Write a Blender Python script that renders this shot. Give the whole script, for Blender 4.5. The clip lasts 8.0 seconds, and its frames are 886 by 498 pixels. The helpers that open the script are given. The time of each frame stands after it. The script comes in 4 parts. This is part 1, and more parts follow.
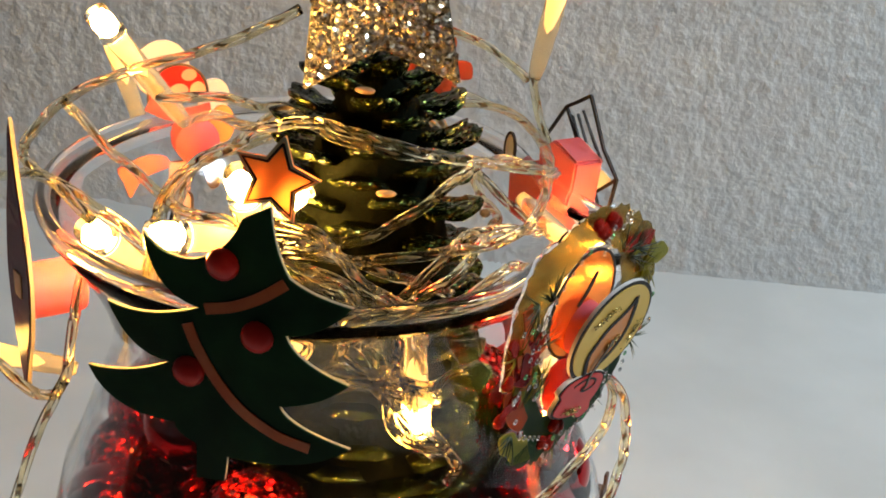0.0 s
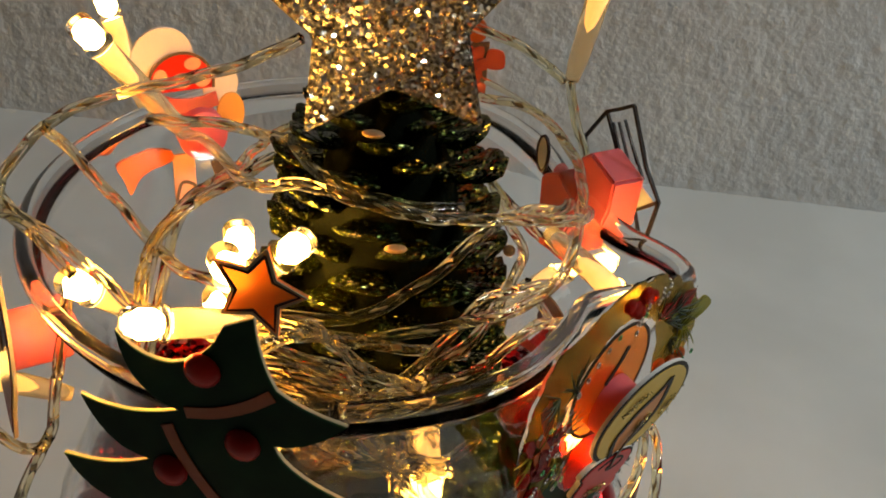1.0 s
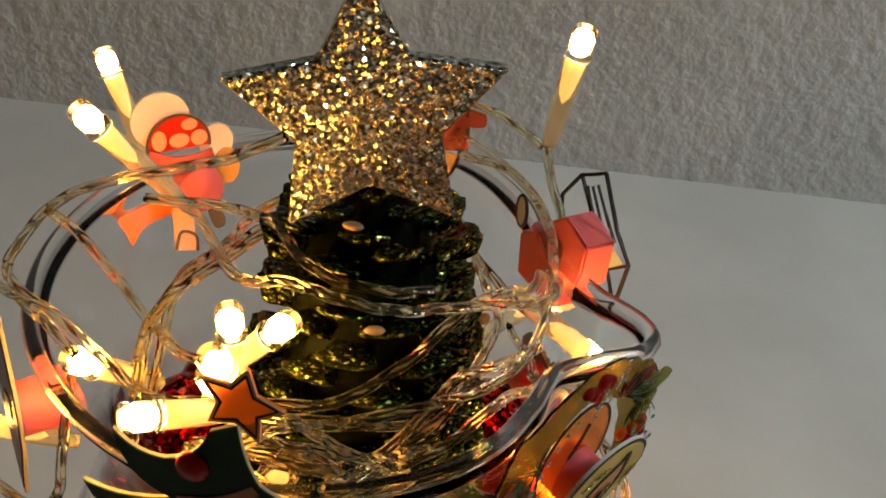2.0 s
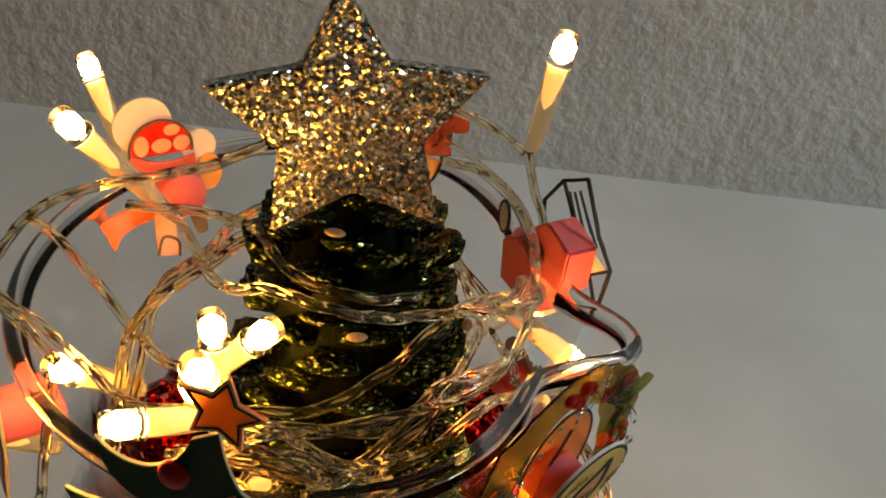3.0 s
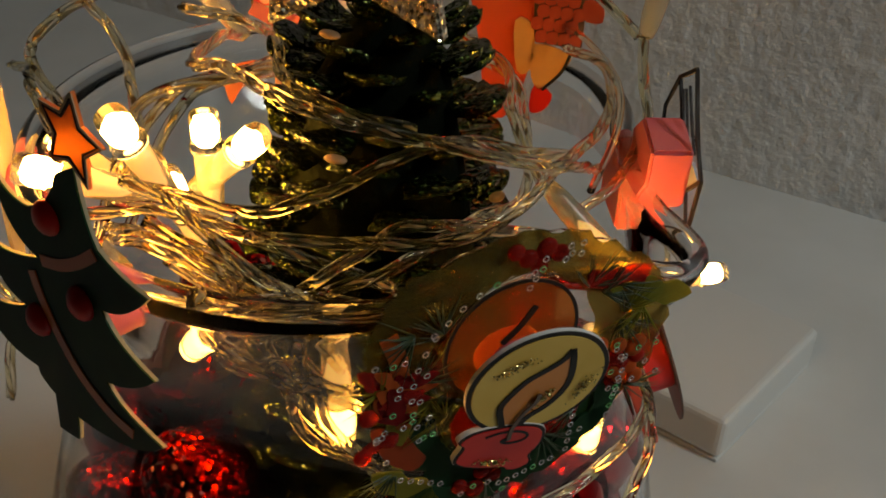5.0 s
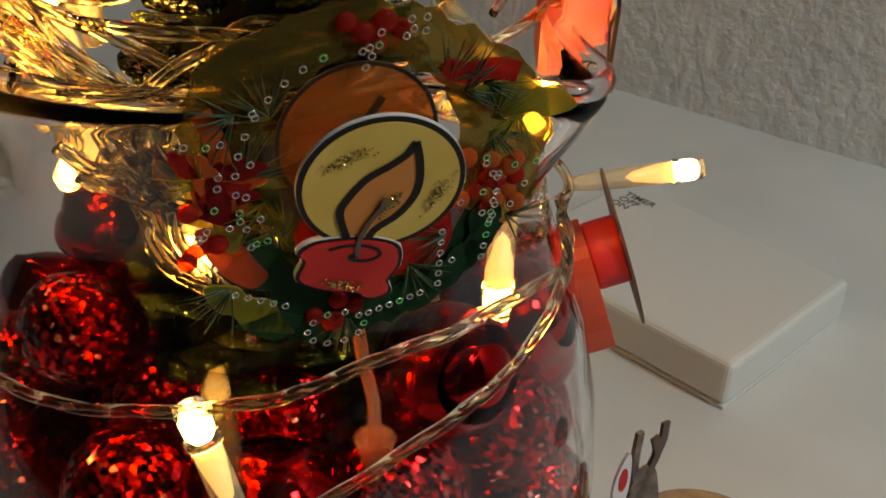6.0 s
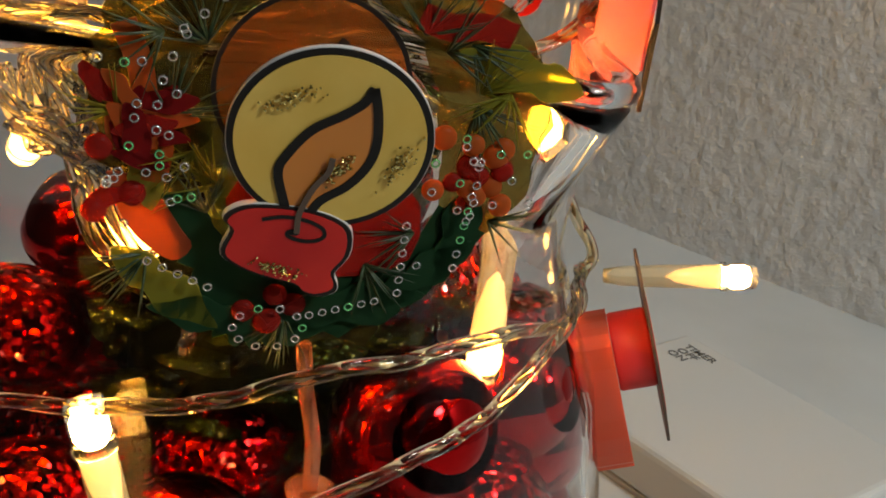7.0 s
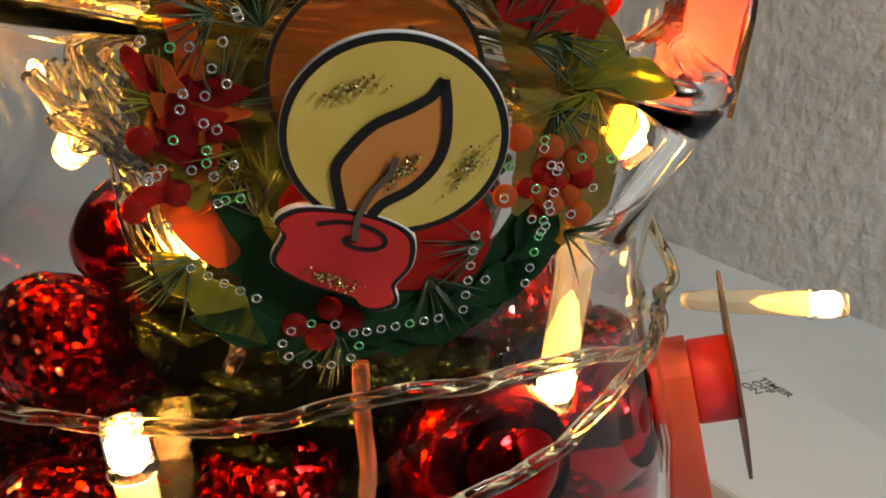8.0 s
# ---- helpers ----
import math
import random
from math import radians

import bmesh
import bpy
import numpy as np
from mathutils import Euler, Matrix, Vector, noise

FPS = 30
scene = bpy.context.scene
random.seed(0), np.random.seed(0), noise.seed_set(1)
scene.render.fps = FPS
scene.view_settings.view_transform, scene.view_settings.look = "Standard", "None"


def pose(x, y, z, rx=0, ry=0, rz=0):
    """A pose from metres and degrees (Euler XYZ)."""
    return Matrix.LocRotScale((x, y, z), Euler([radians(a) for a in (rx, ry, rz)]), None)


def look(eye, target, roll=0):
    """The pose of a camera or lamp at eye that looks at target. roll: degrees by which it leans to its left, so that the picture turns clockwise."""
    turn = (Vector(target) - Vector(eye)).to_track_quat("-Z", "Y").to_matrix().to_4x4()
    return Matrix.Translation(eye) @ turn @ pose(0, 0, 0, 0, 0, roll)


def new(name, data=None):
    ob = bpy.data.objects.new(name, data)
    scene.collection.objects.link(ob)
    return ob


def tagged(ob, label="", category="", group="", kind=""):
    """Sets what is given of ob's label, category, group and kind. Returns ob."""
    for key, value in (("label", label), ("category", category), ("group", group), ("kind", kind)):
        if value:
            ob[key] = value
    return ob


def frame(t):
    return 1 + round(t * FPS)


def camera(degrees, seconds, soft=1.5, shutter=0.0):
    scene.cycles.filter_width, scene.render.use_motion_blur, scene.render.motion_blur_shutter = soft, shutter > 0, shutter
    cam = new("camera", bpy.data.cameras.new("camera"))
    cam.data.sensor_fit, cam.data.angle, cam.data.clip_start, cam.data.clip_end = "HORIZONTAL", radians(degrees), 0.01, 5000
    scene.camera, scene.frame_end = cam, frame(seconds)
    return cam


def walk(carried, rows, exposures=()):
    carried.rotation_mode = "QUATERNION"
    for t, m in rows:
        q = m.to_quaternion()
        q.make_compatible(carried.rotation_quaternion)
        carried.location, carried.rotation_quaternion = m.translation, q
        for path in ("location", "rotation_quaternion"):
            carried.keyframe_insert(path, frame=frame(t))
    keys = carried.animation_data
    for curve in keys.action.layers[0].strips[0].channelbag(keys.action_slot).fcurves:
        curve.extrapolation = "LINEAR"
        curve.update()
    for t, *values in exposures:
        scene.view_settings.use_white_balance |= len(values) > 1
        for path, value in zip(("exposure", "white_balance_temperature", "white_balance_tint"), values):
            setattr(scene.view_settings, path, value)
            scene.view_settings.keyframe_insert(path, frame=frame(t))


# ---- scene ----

from math import cos, sin, pi, atan2, hypot

# ---------------------------------------------------------------- camera
cam = camera(41.63, 8.0, soft=1.8)
PATH = [
    (0, -0.0375, -0.2539, 0.2850, 66.50, -4.60, -10.56),
    (0.3, -0.0329, -0.2426, 0.2936, 65.53, -3.54, -9.90),
    (0.5, -0.0293, -0.2330, 0.2997, 63.09, -4.98, -8.66),
    (1, -0.0259, -0.2143, 0.3117, 58.66, -4.50, -7.74),
    (1.5, -0.0219, -0.2135, 0.3289, 57.37, -3.91, -7.32),
    (1.7, -0.0209, -0.2136, 0.3418, 55.86, -4.09, -7.00),
    (3, -0.0201, -0.2133, 0.3451, 55.89, -4.56, -7.76),
    (3.5, -0.0197, -0.2093, 0.3353, 55.16, -4.07, -6.52),
    (4, 0.0007, -0.2126, 0.3257, 57.31, -3.75, 2.43),
    (4.2, 0.0213, -0.2156, 0.3171, 57.47, -2.75, 6.35),
    (5.3, 0.0710, -0.1997, 0.2889, 58.87, -3.25, 16.97),
    (5.5, 0.0806, -0.1984, 0.2848, 59.15, -2.46, 17.80),
    (6, 0.0996, -0.1911, 0.2571, 58.84, -2.62, 20.75),
    (6.3, 0.1099, -0.1877, 0.2478, 59.28, -2.10, 21.41),
    (6.5, 0.1146, -0.1902, 0.2462, 61.14, -3.28, 24.00),
    (7, 0.1118, -0.1691, 0.2215, 67.39, -7.31, 27.91),
    (7.5, 0.1094, -0.1564, 0.2155, 68.97, -7.00, 29.87),
    (8, 0.1057, -0.1584, 0.2142, 68.36, -7.11, 31.10),
]
EXPOSURE = [(0.0, 0.68, 6550, 10), (0.5, 0.33, 6650, 10), (1.0, -0.07, 7350, 10), (1.5, -0.17, 7350, 10), (3.5, -0.26, 7550, 10), (4.2, -0.46, 7650, 10), (5.5, -0.78, 7450, 10), (6.0, -0.16, 7500, 10), (6.5, 0.0, 7400, 10), (7.2, 0.28, 7300, 10), (8.0, 0.42, 7150, 10)]
walk(cam, [(t, pose(x, y, z, rx, ry, rz)) for t, x, y, z, rx, ry, rz in PATH], EXPOSURE)

# ---------------------------------------------------------------- world and room light
world = bpy.data.worlds.new("room_air")
scene.world = world
world.use_nodes = True
world.node_tree.nodes["Background"].inputs[0].default_value = (0.75, 0.85, 1.0, 1)
world.node_tree.nodes["Background"].inputs[1].default_value = 0.02

CEILING_H = 1.75          # height of the ceiling over the table top
# unseen soft cool light added low at the right, without any fixture
lamp = new("unseen_side_light", bpy.data.lights.new("unseen_side_light", "AREA"))
lamp.data.shape, lamp.data.size = "DISK", 0.26
lamp.data.energy, lamp.data.color = 9.9, (0.78, 0.91, 1.0)
lamp.matrix_world = look((1.05, -0.22, 1.12), (0.1, 0.1, 0))


# ---------------------------------------------------------------- material helpers
def material(name, color, rough=0.5, metal=0.0, **extra):
    m = bpy.data.materials.new(name)
    m.use_nodes = True
    b = m.node_tree.nodes["Principled BSDF"]
    b.inputs["Base Color"].default_value = (*color, 1)
    b.inputs["Roughness"].default_value = rough
    b.inputs["Metallic"].default_value = metal
    for k, v in extra.items():
        b.inputs[k.replace("_", " ")].default_value = v
    return m


def node(m, kind, **inputs):
    n = m.node_tree.nodes.new(kind)
    for k, v in inputs.items():
        n.inputs[k.replace("_", " ")].default_value = v
    return n


def wire_up(m, a, out, b, inp):
    m.node_tree.links.new(a.outputs[out], b.inputs[inp])


def bsdf(m):
    return m.node_tree.nodes["Principled BSDF"]


def mottle(m, c1, c2, scale, detail=4.0, lo=0.35, hi=0.65):
    """Colour wandering between two tones, in object space."""
    tc = node(m, "ShaderNodeTexCoord")
    n = node(m, "ShaderNodeTexNoise", Scale=scale, Detail=detail)
    r = node(m, "ShaderNodeValToRGB")
    r.color_ramp.elements[0].position, r.color_ramp.elements[1].position = lo, hi
    r.color_ramp.elements[0].color, r.color_ramp.elements[1].color = (*c1, 1), (*c2, 1)
    wire_up(m, tc, "Object", n, "Vector")
    wire_up(m, n, "Fac", r, "Fac")
    wire_up(m, r, "Color", bsdf(m), "Base Color")
    return n


def relief(m, scale, strength, distance, detail=6.0, kind="ShaderNodeTexNoise"):
    tc = node(m, "ShaderNodeTexCoord")
    n = node(m, kind, Scale=scale)
    if "Detail" in n.inputs:
        n.inputs["Detail"].default_value = detail
    b = node(m, "ShaderNodeBump", Strength=strength, Distance=distance)
    wire_up(m, tc, "Object", n, "Vector")
    wire_up(m, n, "Fac" if "Fac" in n.outputs else "Distance", b, "Height")
    wire_up(m, b, "Normal", bsdf(m), "Normal")


def glitter(m, c1, c2, grain, tilt=1.0, spread=0.5):
    """Flakes: each cell of a fine pattern has a tone and a lean of its own."""
    tc = node(m, "ShaderNodeTexCoord")
    v = node(m, "ShaderNodeTexVoronoi", Scale=grain)
    wire_up(m, tc, "Object", v, "Vector")
    r = node(m, "ShaderNodeValToRGB")
    r.color_ramp.elements[0].color, r.color_ramp.elements[1].color = (*c1, 1), (*c2, 1)
    r.color_ramp.elements[0].position, r.color_ramp.elements[1].position = 0.5 - spread / 2, 0.5 + spread / 2
    sep = node(m, "ShaderNodeSeparateColor")
    wire_up(m, v, "Color", sep, "Color")
    wire_up(m, sep, "Red", r, "Fac")
    wire_up(m, r, "Color", bsdf(m), "Base Color")
    sub = node(m, "ShaderNodeVectorMath")
    sub.operation = "SUBTRACT"
    sub.inputs[1].default_value = (0.5, 0.5, 0.5)
    wire_up(m, v, "Color", sub, 0)
    sc = node(m, "ShaderNodeVectorMath")
    sc.operation = "SCALE"
    sc.inputs["Scale"].default_value = tilt
    wire_up(m, sub, "Vector", sc, 0)
    g = node(m, "ShaderNodeNewGeometry")
    add = node(m, "ShaderNodeVectorMath")
    wire_up(m, g, "Normal", add, 0)
    wire_up(m, sc, "Vector", add, 1)
    nm = node(m, "ShaderNodeVectorMath")
    nm.operation = "NORMALIZE"
    wire_up(m, add, "Vector", nm, 0)
    wire_up(m, nm, "Vector", bsdf(m), "Normal")


def sparkle(m, grain, share, color, metal=0.6):
    """Single flakes with a glint painted in as pale colour: the cells of a pattern whose chance value is above the
    share.
    """
    tc = node(m, "ShaderNodeTexCoord")
    v = node(m, "ShaderNodeTexVoronoi", Scale=grain)
    sep = node(m, "ShaderNodeSeparateColor")
    pick = node(m, "ShaderNodeMath")
    pick.operation, pick.inputs[1].default_value = "GREATER_THAN", share
    mix = node(m, "ShaderNodeMix")
    mix.data_type = "RGBA"
    wire_up(m, tc, "Object", v, "Vector")
    wire_up(m, v, "Color", sep, "Color")
    wire_up(m, sep, "Green", pick, 0)
    m.node_tree.links.new(bsdf(m).inputs["Base Color"].links[0].from_socket, mix.inputs[6])
    mix.inputs[7].default_value = (*color, 1)
    m.node_tree.links.new(pick.outputs[0], mix.inputs[0])
    m.node_tree.links.new(mix.outputs[2], bsdf(m).inputs["Base Color"])


# ---------------------------------------------------------------- materials
M_TABLE = material("white_table", (0.7, 0.7, 0.68), 0.38)
mottle(M_TABLE, (0.64, 0.64, 0.62), (0.75, 0.75, 0.73), 9.0)
M_WALL = material("stucco", (0.62, 0.64, 0.66), 0.85)
mottle(M_WALL, (0.66, 0.69, 0.71), (0.76, 0.79, 0.8), 14.0)
# dark tone for the unseen room, keeps fill and glass reflections low
M_ROOM = material("room_paint", (0.5, 0.48, 0.45), 0.8)
mottle(M_ROOM, (0.17, 0.15, 0.13), (0.24, 0.21, 0.18), 2.0)
M_GLASS = material("clear_glass", (1, 1, 1), 0.0, Transmission_Weight=1.0, IOR=1.36)
M_LIP = material("lip_glass", (1, 1, 1), 0.0, Transmission_Weight=1.0, IOR=1.52)
M_GOLD = material("gold_glitter", (0.6, 0.5, 0.3), 0.2, 0.75)
glitter(M_GOLD, (0.16, 0.15, 0.115), (0.72, 0.69, 0.58), 1700, 1.15, 0.9)
sparkle(M_GOLD, 1100, 0.9, (0.98, 0.97, 0.92))
M_CONE = material("green_glitter", (0.02, 0.04, 0.01), 0.24, 0.85)
glitter(M_CONE, (0.001, 0.002, 0.0005), (0.036, 0.055, 0.007), 1500, 1.3, 0.9)
sparkle(M_CONE, 1300, 0.955, (0.6, 0.68, 0.24))
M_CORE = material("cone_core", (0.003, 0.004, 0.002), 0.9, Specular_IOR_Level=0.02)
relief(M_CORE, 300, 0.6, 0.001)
M_BALL = material("red_mirror_ball", (0.42, 0.006, 0.007), 0.07, 1.0)
relief(M_BALL, 260, 0.12, 0.0006)
M_BALL_GLIT = material("red_glitter_ball", (0.5, 0.01, 0.01), 0.17, 1.0)
glitter(M_BALL_GLIT, (0.05, 0.0, 0.001), (0.72, 0.012, 0.012), 900, 0.85)
sparkle(M_BALL_GLIT, 900, 0.95, (1.0, 0.3, 0.25))
M_WIRE = material("clear_pvc_wire", (1.0, 0.95, 0.76), 0.02, Transmission_Weight=1.0, IOR=1.5)
M_COPPER = material("copper_strand", (0.8, 0.6, 0.34), 0.3, 1.0)
M_SLEEVE = material("milky_sleeve", (0.95, 0.86, 0.62), 0.22, Transmission_Weight=0.8, IOR=1.3)
M_LED = material("led_glow", (1, 0.8, 0.5), 0.3, Emission_Color=(1.0, 0.5, 0.11, 1), Emission_Strength=240.0)
# weak emission standing in for the chip's light scattered through the sleeve
M_SLEEVE_GLOW = material("sleeve_glow", (1, 0.8, 0.5), 0.4, Emission_Color=(1.0, 0.58, 0.18, 1), Emission_Strength=1.3)
M_LENS = material("led_lens", (1, 0.97, 0.9), 0.05, Transmission_Weight=1.0, IOR=1.4)
M_CASE = material("battery_case_plastic", (0.72, 0.71, 0.68), 0.42)
relief(M_CASE, 900, 0.15, 0.0003)
M_PRINT = material("black_print", (0.012, 0.01, 0.009), 0.55, Specular_IOR_Level=0.2)
M_FADED = material("faded_print", (0.17, 0.165, 0.155), 0.6)
M_PAPER = material("card_edge_white", (0.75, 0.72, 0.68), 0.6)
M_CREAM = material("card_edge_cream", (0.42, 0.34, 0.2), 0.7)
M_GREEN = material("card_green", (0.006, 0.035, 0.01), 0.45, Specular_IOR_Level=0.12)
mottle(M_GREEN, (0.004, 0.024, 0.007), (0.009, 0.048, 0.013), 70)
M_ORANGE = material("card_orange", (0.62, 0.13, 0.03), 0.35)
mottle(M_ORANGE, (0.55, 0.1, 0.02), (0.68, 0.17, 0.05), 90)
M_RED = material("card_red", (0.6, 0.02, 0.02), 0.35, Specular_IOR_Level=0.25)
mottle(M_RED, (0.58, 0.012, 0.012), (0.68, 0.025, 0.018), 90)
M_YELLOW = material("card_yellow", (0.68, 0.5, 0.17), 0.5, Specular_IOR_Level=0.25)
mottle(M_YELLOW, (0.74, 0.46, 0.09), (0.82, 0.54, 0.13), 90)
M_STAR = material("star_orange", (0.8, 0.24, 0.07), 0.55, Transmission_Weight=0.4, IOR=1.05)
M_FLAME = material("flame_orange", (0.68, 0.22, 0.03), 0.4)
M_FOAM = material("pink_foam", (0.56, 0.1, 0.13), 0.55, Subsurface_Weight=0.35, Subsurface_Scale=0.006)
bsdf(M_FOAM).inputs["Subsurface Radius"].default_value = (1.0, 0.4, 0.3)
M_FOAM_RED = material("red_foam", (0.7, 0.03, 0.035), 0.5, Subsurface_Weight=0.5, Subsurface_Scale=0.005)
M_SKIN = material("card_peach", (0.72, 0.36, 0.24), 0.5)
M_SNOW = material("card_white", (0.8, 0.7, 0.7), 0.5)
M_BLUE = material("card_blue_grey", (0.36, 0.46, 0.55), 0.4)
M_NEEDLE = material("needle_green", (0.03, 0.055, 0.02), 0.4)
M_GEM = material("rhinestone", (0.6, 0.6, 0.58), 0.12, 0.9)
M_GEM_GREEN = material("green_gem", (0.2, 0.75, 0.3), 0.1, 0.8)
M_SPECK = material("gold_speck", (0.5, 0.4, 0.15), 0.25, 0.9)
M_BROWN = material("card_brown", (0.1, 0.06, 0.04), 0.5)
M_INK_RED = material("ink_red", (0.55, 0.03, 0.02), 0.25, Transmission_Weight=0.65, IOR=1.1)
M_INK_DEEP = material("ink_deep_red", (0.28, 0.012, 0.012), 0.25, Transmission_Weight=0.5, IOR=1.1)
M_INK_ORANGE = material("ink_orange", (0.66, 0.13, 0.03), 0.3, Transmission_Weight=0.55, IOR=1.1)
M_INK_LEAF = material("ink_leaf", (0.32, 0.3, 0.04), 0.3, Transmission_Weight=0.6, IOR=1.1)
M_INK_GREEN = material("ink_green", (0.015, 0.05, 0.02), 0.35, Transmission_Weight=0.3, IOR=1.1)
M_INK_MOSS = material("ink_moss", (0.36, 0.27, 0.07), 0.2, Transmission_Weight=0.9, IOR=1.08)
M_INK_AMBER = material("ink_amber", (0.82, 0.33, 0.09), 0.25, Transmission_Weight=0.88, IOR=1.06)
M_INK_DENSE = material("ink_dense_orange", (0.32, 0.05, 0.015), 0.6, Transmission_Weight=0.3, IOR=1.2)
M_FILM = material("clear_film", (1, 1, 1), 0.03, Transmission_Weight=1.0, IOR=1.06)
M_FOAM2 = material("orange_foam", (0.42, 0.085, 0.085), 0.5, Subsurface_Weight=0.5, Subsurface_Scale=0.006)
M_EAR = material("card_amber", (0.75, 0.36, 0.1), 0.45)
M_ORANGE2 = material("card_vermilion", (0.78, 0.1, 0.04), 0.35, Subsurface_Weight=0.3, Subsurface_Scale=0.003)
M_TWIG = material("card_grey_brown", (0.16, 0.1, 0.075), 0.6)
mottle(M_TWIG, (0.08, 0.05, 0.04), (0.26, 0.18, 0.14), 220)
M_WOOD = material("cut_wood", (0.4, 0.24, 0.12), 0.6)
mottle(M_WOOD, (0.3, 0.17, 0.08), (0.48, 0.3, 0.16), 160)
M_PICK = material("amber_pick", (0.75, 0.3, 0.15), 0.12, Transmission_Weight=0.85, IOR=1.4)
M_BRICK = material("card_brick", (0.42, 0.05, 0.02), 0.5)


# ---------------------------------------------------------------- mesh helpers
def part(name, bm, mat, parent=None, label="", smooth=False):
    me = bpy.data.meshes.new(name)
    if smooth:
        for f in bm.faces:
            f.smooth = True
    bmesh.ops.recalc_face_normals(bm, faces=bm.faces)
    bm.to_mesh(me)
    bm.free()
    if mat:
        me.materials.append(mat)
    ob = new(name, me)
    ob.parent = parent
    return tagged(ob, label)


def group(name, m, label, category, grp="", kind=""):
    ob = new(name)
    ob.empty_display_size = 0.01
    ob.matrix_world = m
    return tagged(ob, label, category, grp, kind)


def smooth_path(pts, per=6):
    """Catmull-Rom through the points."""
    P = [Vector(p) for p in pts]
    P = [2 * P[0] - P[1]] + P + [2 * P[-1] - P[-2]]
    out = []
    for i in range(1, len(P) - 2):
        for k in range(per):
            t = k / per
            a, b, c, d = P[i - 1:i + 3]
            out.append(0.5 * (2 * b + (c - a) * t + (2 * a - 5 * b + 4 * c - d) * t * t + (3 * b - a - 3 * c + d) * t ** 3))
    out.append(P[-2])
    return out


def sweep(bm, path, radius, seg=8, cap=True):
    """A tube along path; radius is a number or a function of 0..1."""
    n = len(path)
    rings, up = [], Vector((0.13, 0.2, 0.97))
    for i, p in enumerate(path):
        d = (path[min(i + 1, n - 1)] - path[max(i - 1, 0)]).normalized()
        side = d.cross(up)
        if side.length < 1e-3:
            side = d.orthogonal()
        side.normalize()
        up = side.cross(d).normalized()
        r = radius(i / (n - 1)) if callable(radius) else radius
        rings.append([bm.verts.new(p + r * (cos(2 * pi * k / seg) * side + sin(2 * pi * k / seg) * up)) for k in range(seg)])
    for a, b in zip(rings, rings[1:]):
        for k in range(seg):
            bm.faces.new((a[k], a[(k + 1) % seg], b[(k + 1) % seg], b[k]))
    if cap:
        bm.faces.new(rings[0]), bm.faces.new(rings[-1])
    return bm


def lathe(profile, seg=32, bm=None, m=None):
    """A body of revolution about local z from (radius, z) pairs, closed at both ends."""
    bm = bm or bmesh.new()
    m = m or Matrix()
    rings = []
    for r, z in profile:
        if r < 1e-6:
            rings.append([bm.verts.new(m @ Vector((0, 0, z)))])
        else:
            rings.append([bm.verts.new(m @ Vector((r * cos(2 * pi * k / seg), r * sin(2 * pi * k / seg), z))) for k in range(seg)])
    for a, b in zip(rings, rings[1:]):
        for k in range(seg):
            j = (k + 1) % seg
            if len(a) == 1 and len(b) > 1:
                bm.faces.new((a[0], b[k], b[j]))
            elif len(b) == 1 and len(a) > 1:
                bm.faces.new((a[k], a[j], b[0]))
            elif len(a) > 1:
                bm.faces.new((a[k], a[j], b[j], b[k]))
    for r in (rings[0], rings[-1]):
        if len(r) > 1:
            bm.faces.new(r)
    return bm


def plate(bm, outline, z0, z1, scale=0.001):
    """A flat piece cut to an outline (mm), between the heights z0 and z1 (mm)."""
    lo = [bm.verts.new((x * scale, y * scale, z0 * scale)) for x, y in outline]
    hi = [bm.verts.new((x * scale, y * scale, z1 * scale)) for x, y in outline]
    n = len(lo)
    for i in range(n):
        j = (i + 1) % n
        bm.faces.new((lo[i], lo[j], hi[j], hi[i]))
    bm.faces.new(lo[::-1]), bm.faces.new(hi)
    bm.normal_update()
    bmesh.ops.triangulate(bm, faces=[f for f in bm.faces if len(f.verts) > 4])
    return bm


def rounded(pts, per=5, closed=True):
    """A smooth closed outline through 2D points."""
    n = len(pts)
    out = []
    for i in range(n):
        a, b, c, d = (Vector(pts[(i + k - 1) % n]) for k in range(4))
        for k in range(per):
            t = k / per
            out.append(tuple(0.5 * (2 * b + (c - a) * t + (2 * a - 5 * b + 4 * c - d) * t * t + (3 * b - a - 3 * c + d) * t ** 3)))
    return out


def disc_outline(cx, cy, rx, ry=None, n=40):
    ry = ry or rx
    return [(cx + rx * cos(2 * pi * k / n), cy + ry * sin(2 * pi * k / n)) for k in range(n)]


def stroke(bm, pts, width, z0, z1, per=6):
    """A drawn line (mm) as a thin raised strip."""
    P = smooth_path([(x, y, 0) for x, y in pts], per) if per > 1 else [Vector((x, y, 0)) for x, y in pts]
    L, R = [], []
    for i, p in enumerate(P):
        d = (P[min(i + 1, len(P) - 1)] - P[max(i - 1, 0)]).normalized()
        s = Vector((-d.y, d.x, 0)) * width / 2
        L.append(p + s), R.append(p - s)
    rows = [[bm.verts.new((v.x / 1000, v.y / 1000, h / 1000)) for v, h in ((L[i], z0), (L[i], z1), (R[i], z1), (R[i], z0))] for i in range(len(P))]
    for a, b in zip(rows, rows[1:]):
        for k in range(4):
            bm.faces.new((a[k], a[(k + 1) % 4], b[(k + 1) % 4], b[k]))
    bm.faces.new(rows[0]), bm.faces.new(rows[-1])
    return bm


def card_frame(az, r, z, lean=0.0, spin=0.0, turn=0.0):
    """A frame on the vase: x to the right as seen from outside, y up, z outward."""
    a = radians(az)
    m = Matrix.Translation((r * cos(a), r * sin(a), z))
    return m @ Matrix.Rotation(a + pi / 2 + radians(turn), 4, "Z") @ Matrix.Rotation(pi / 2 + radians(lean), 4, "X") @ Matrix.Rotation(radians(spin), 4, "Z")


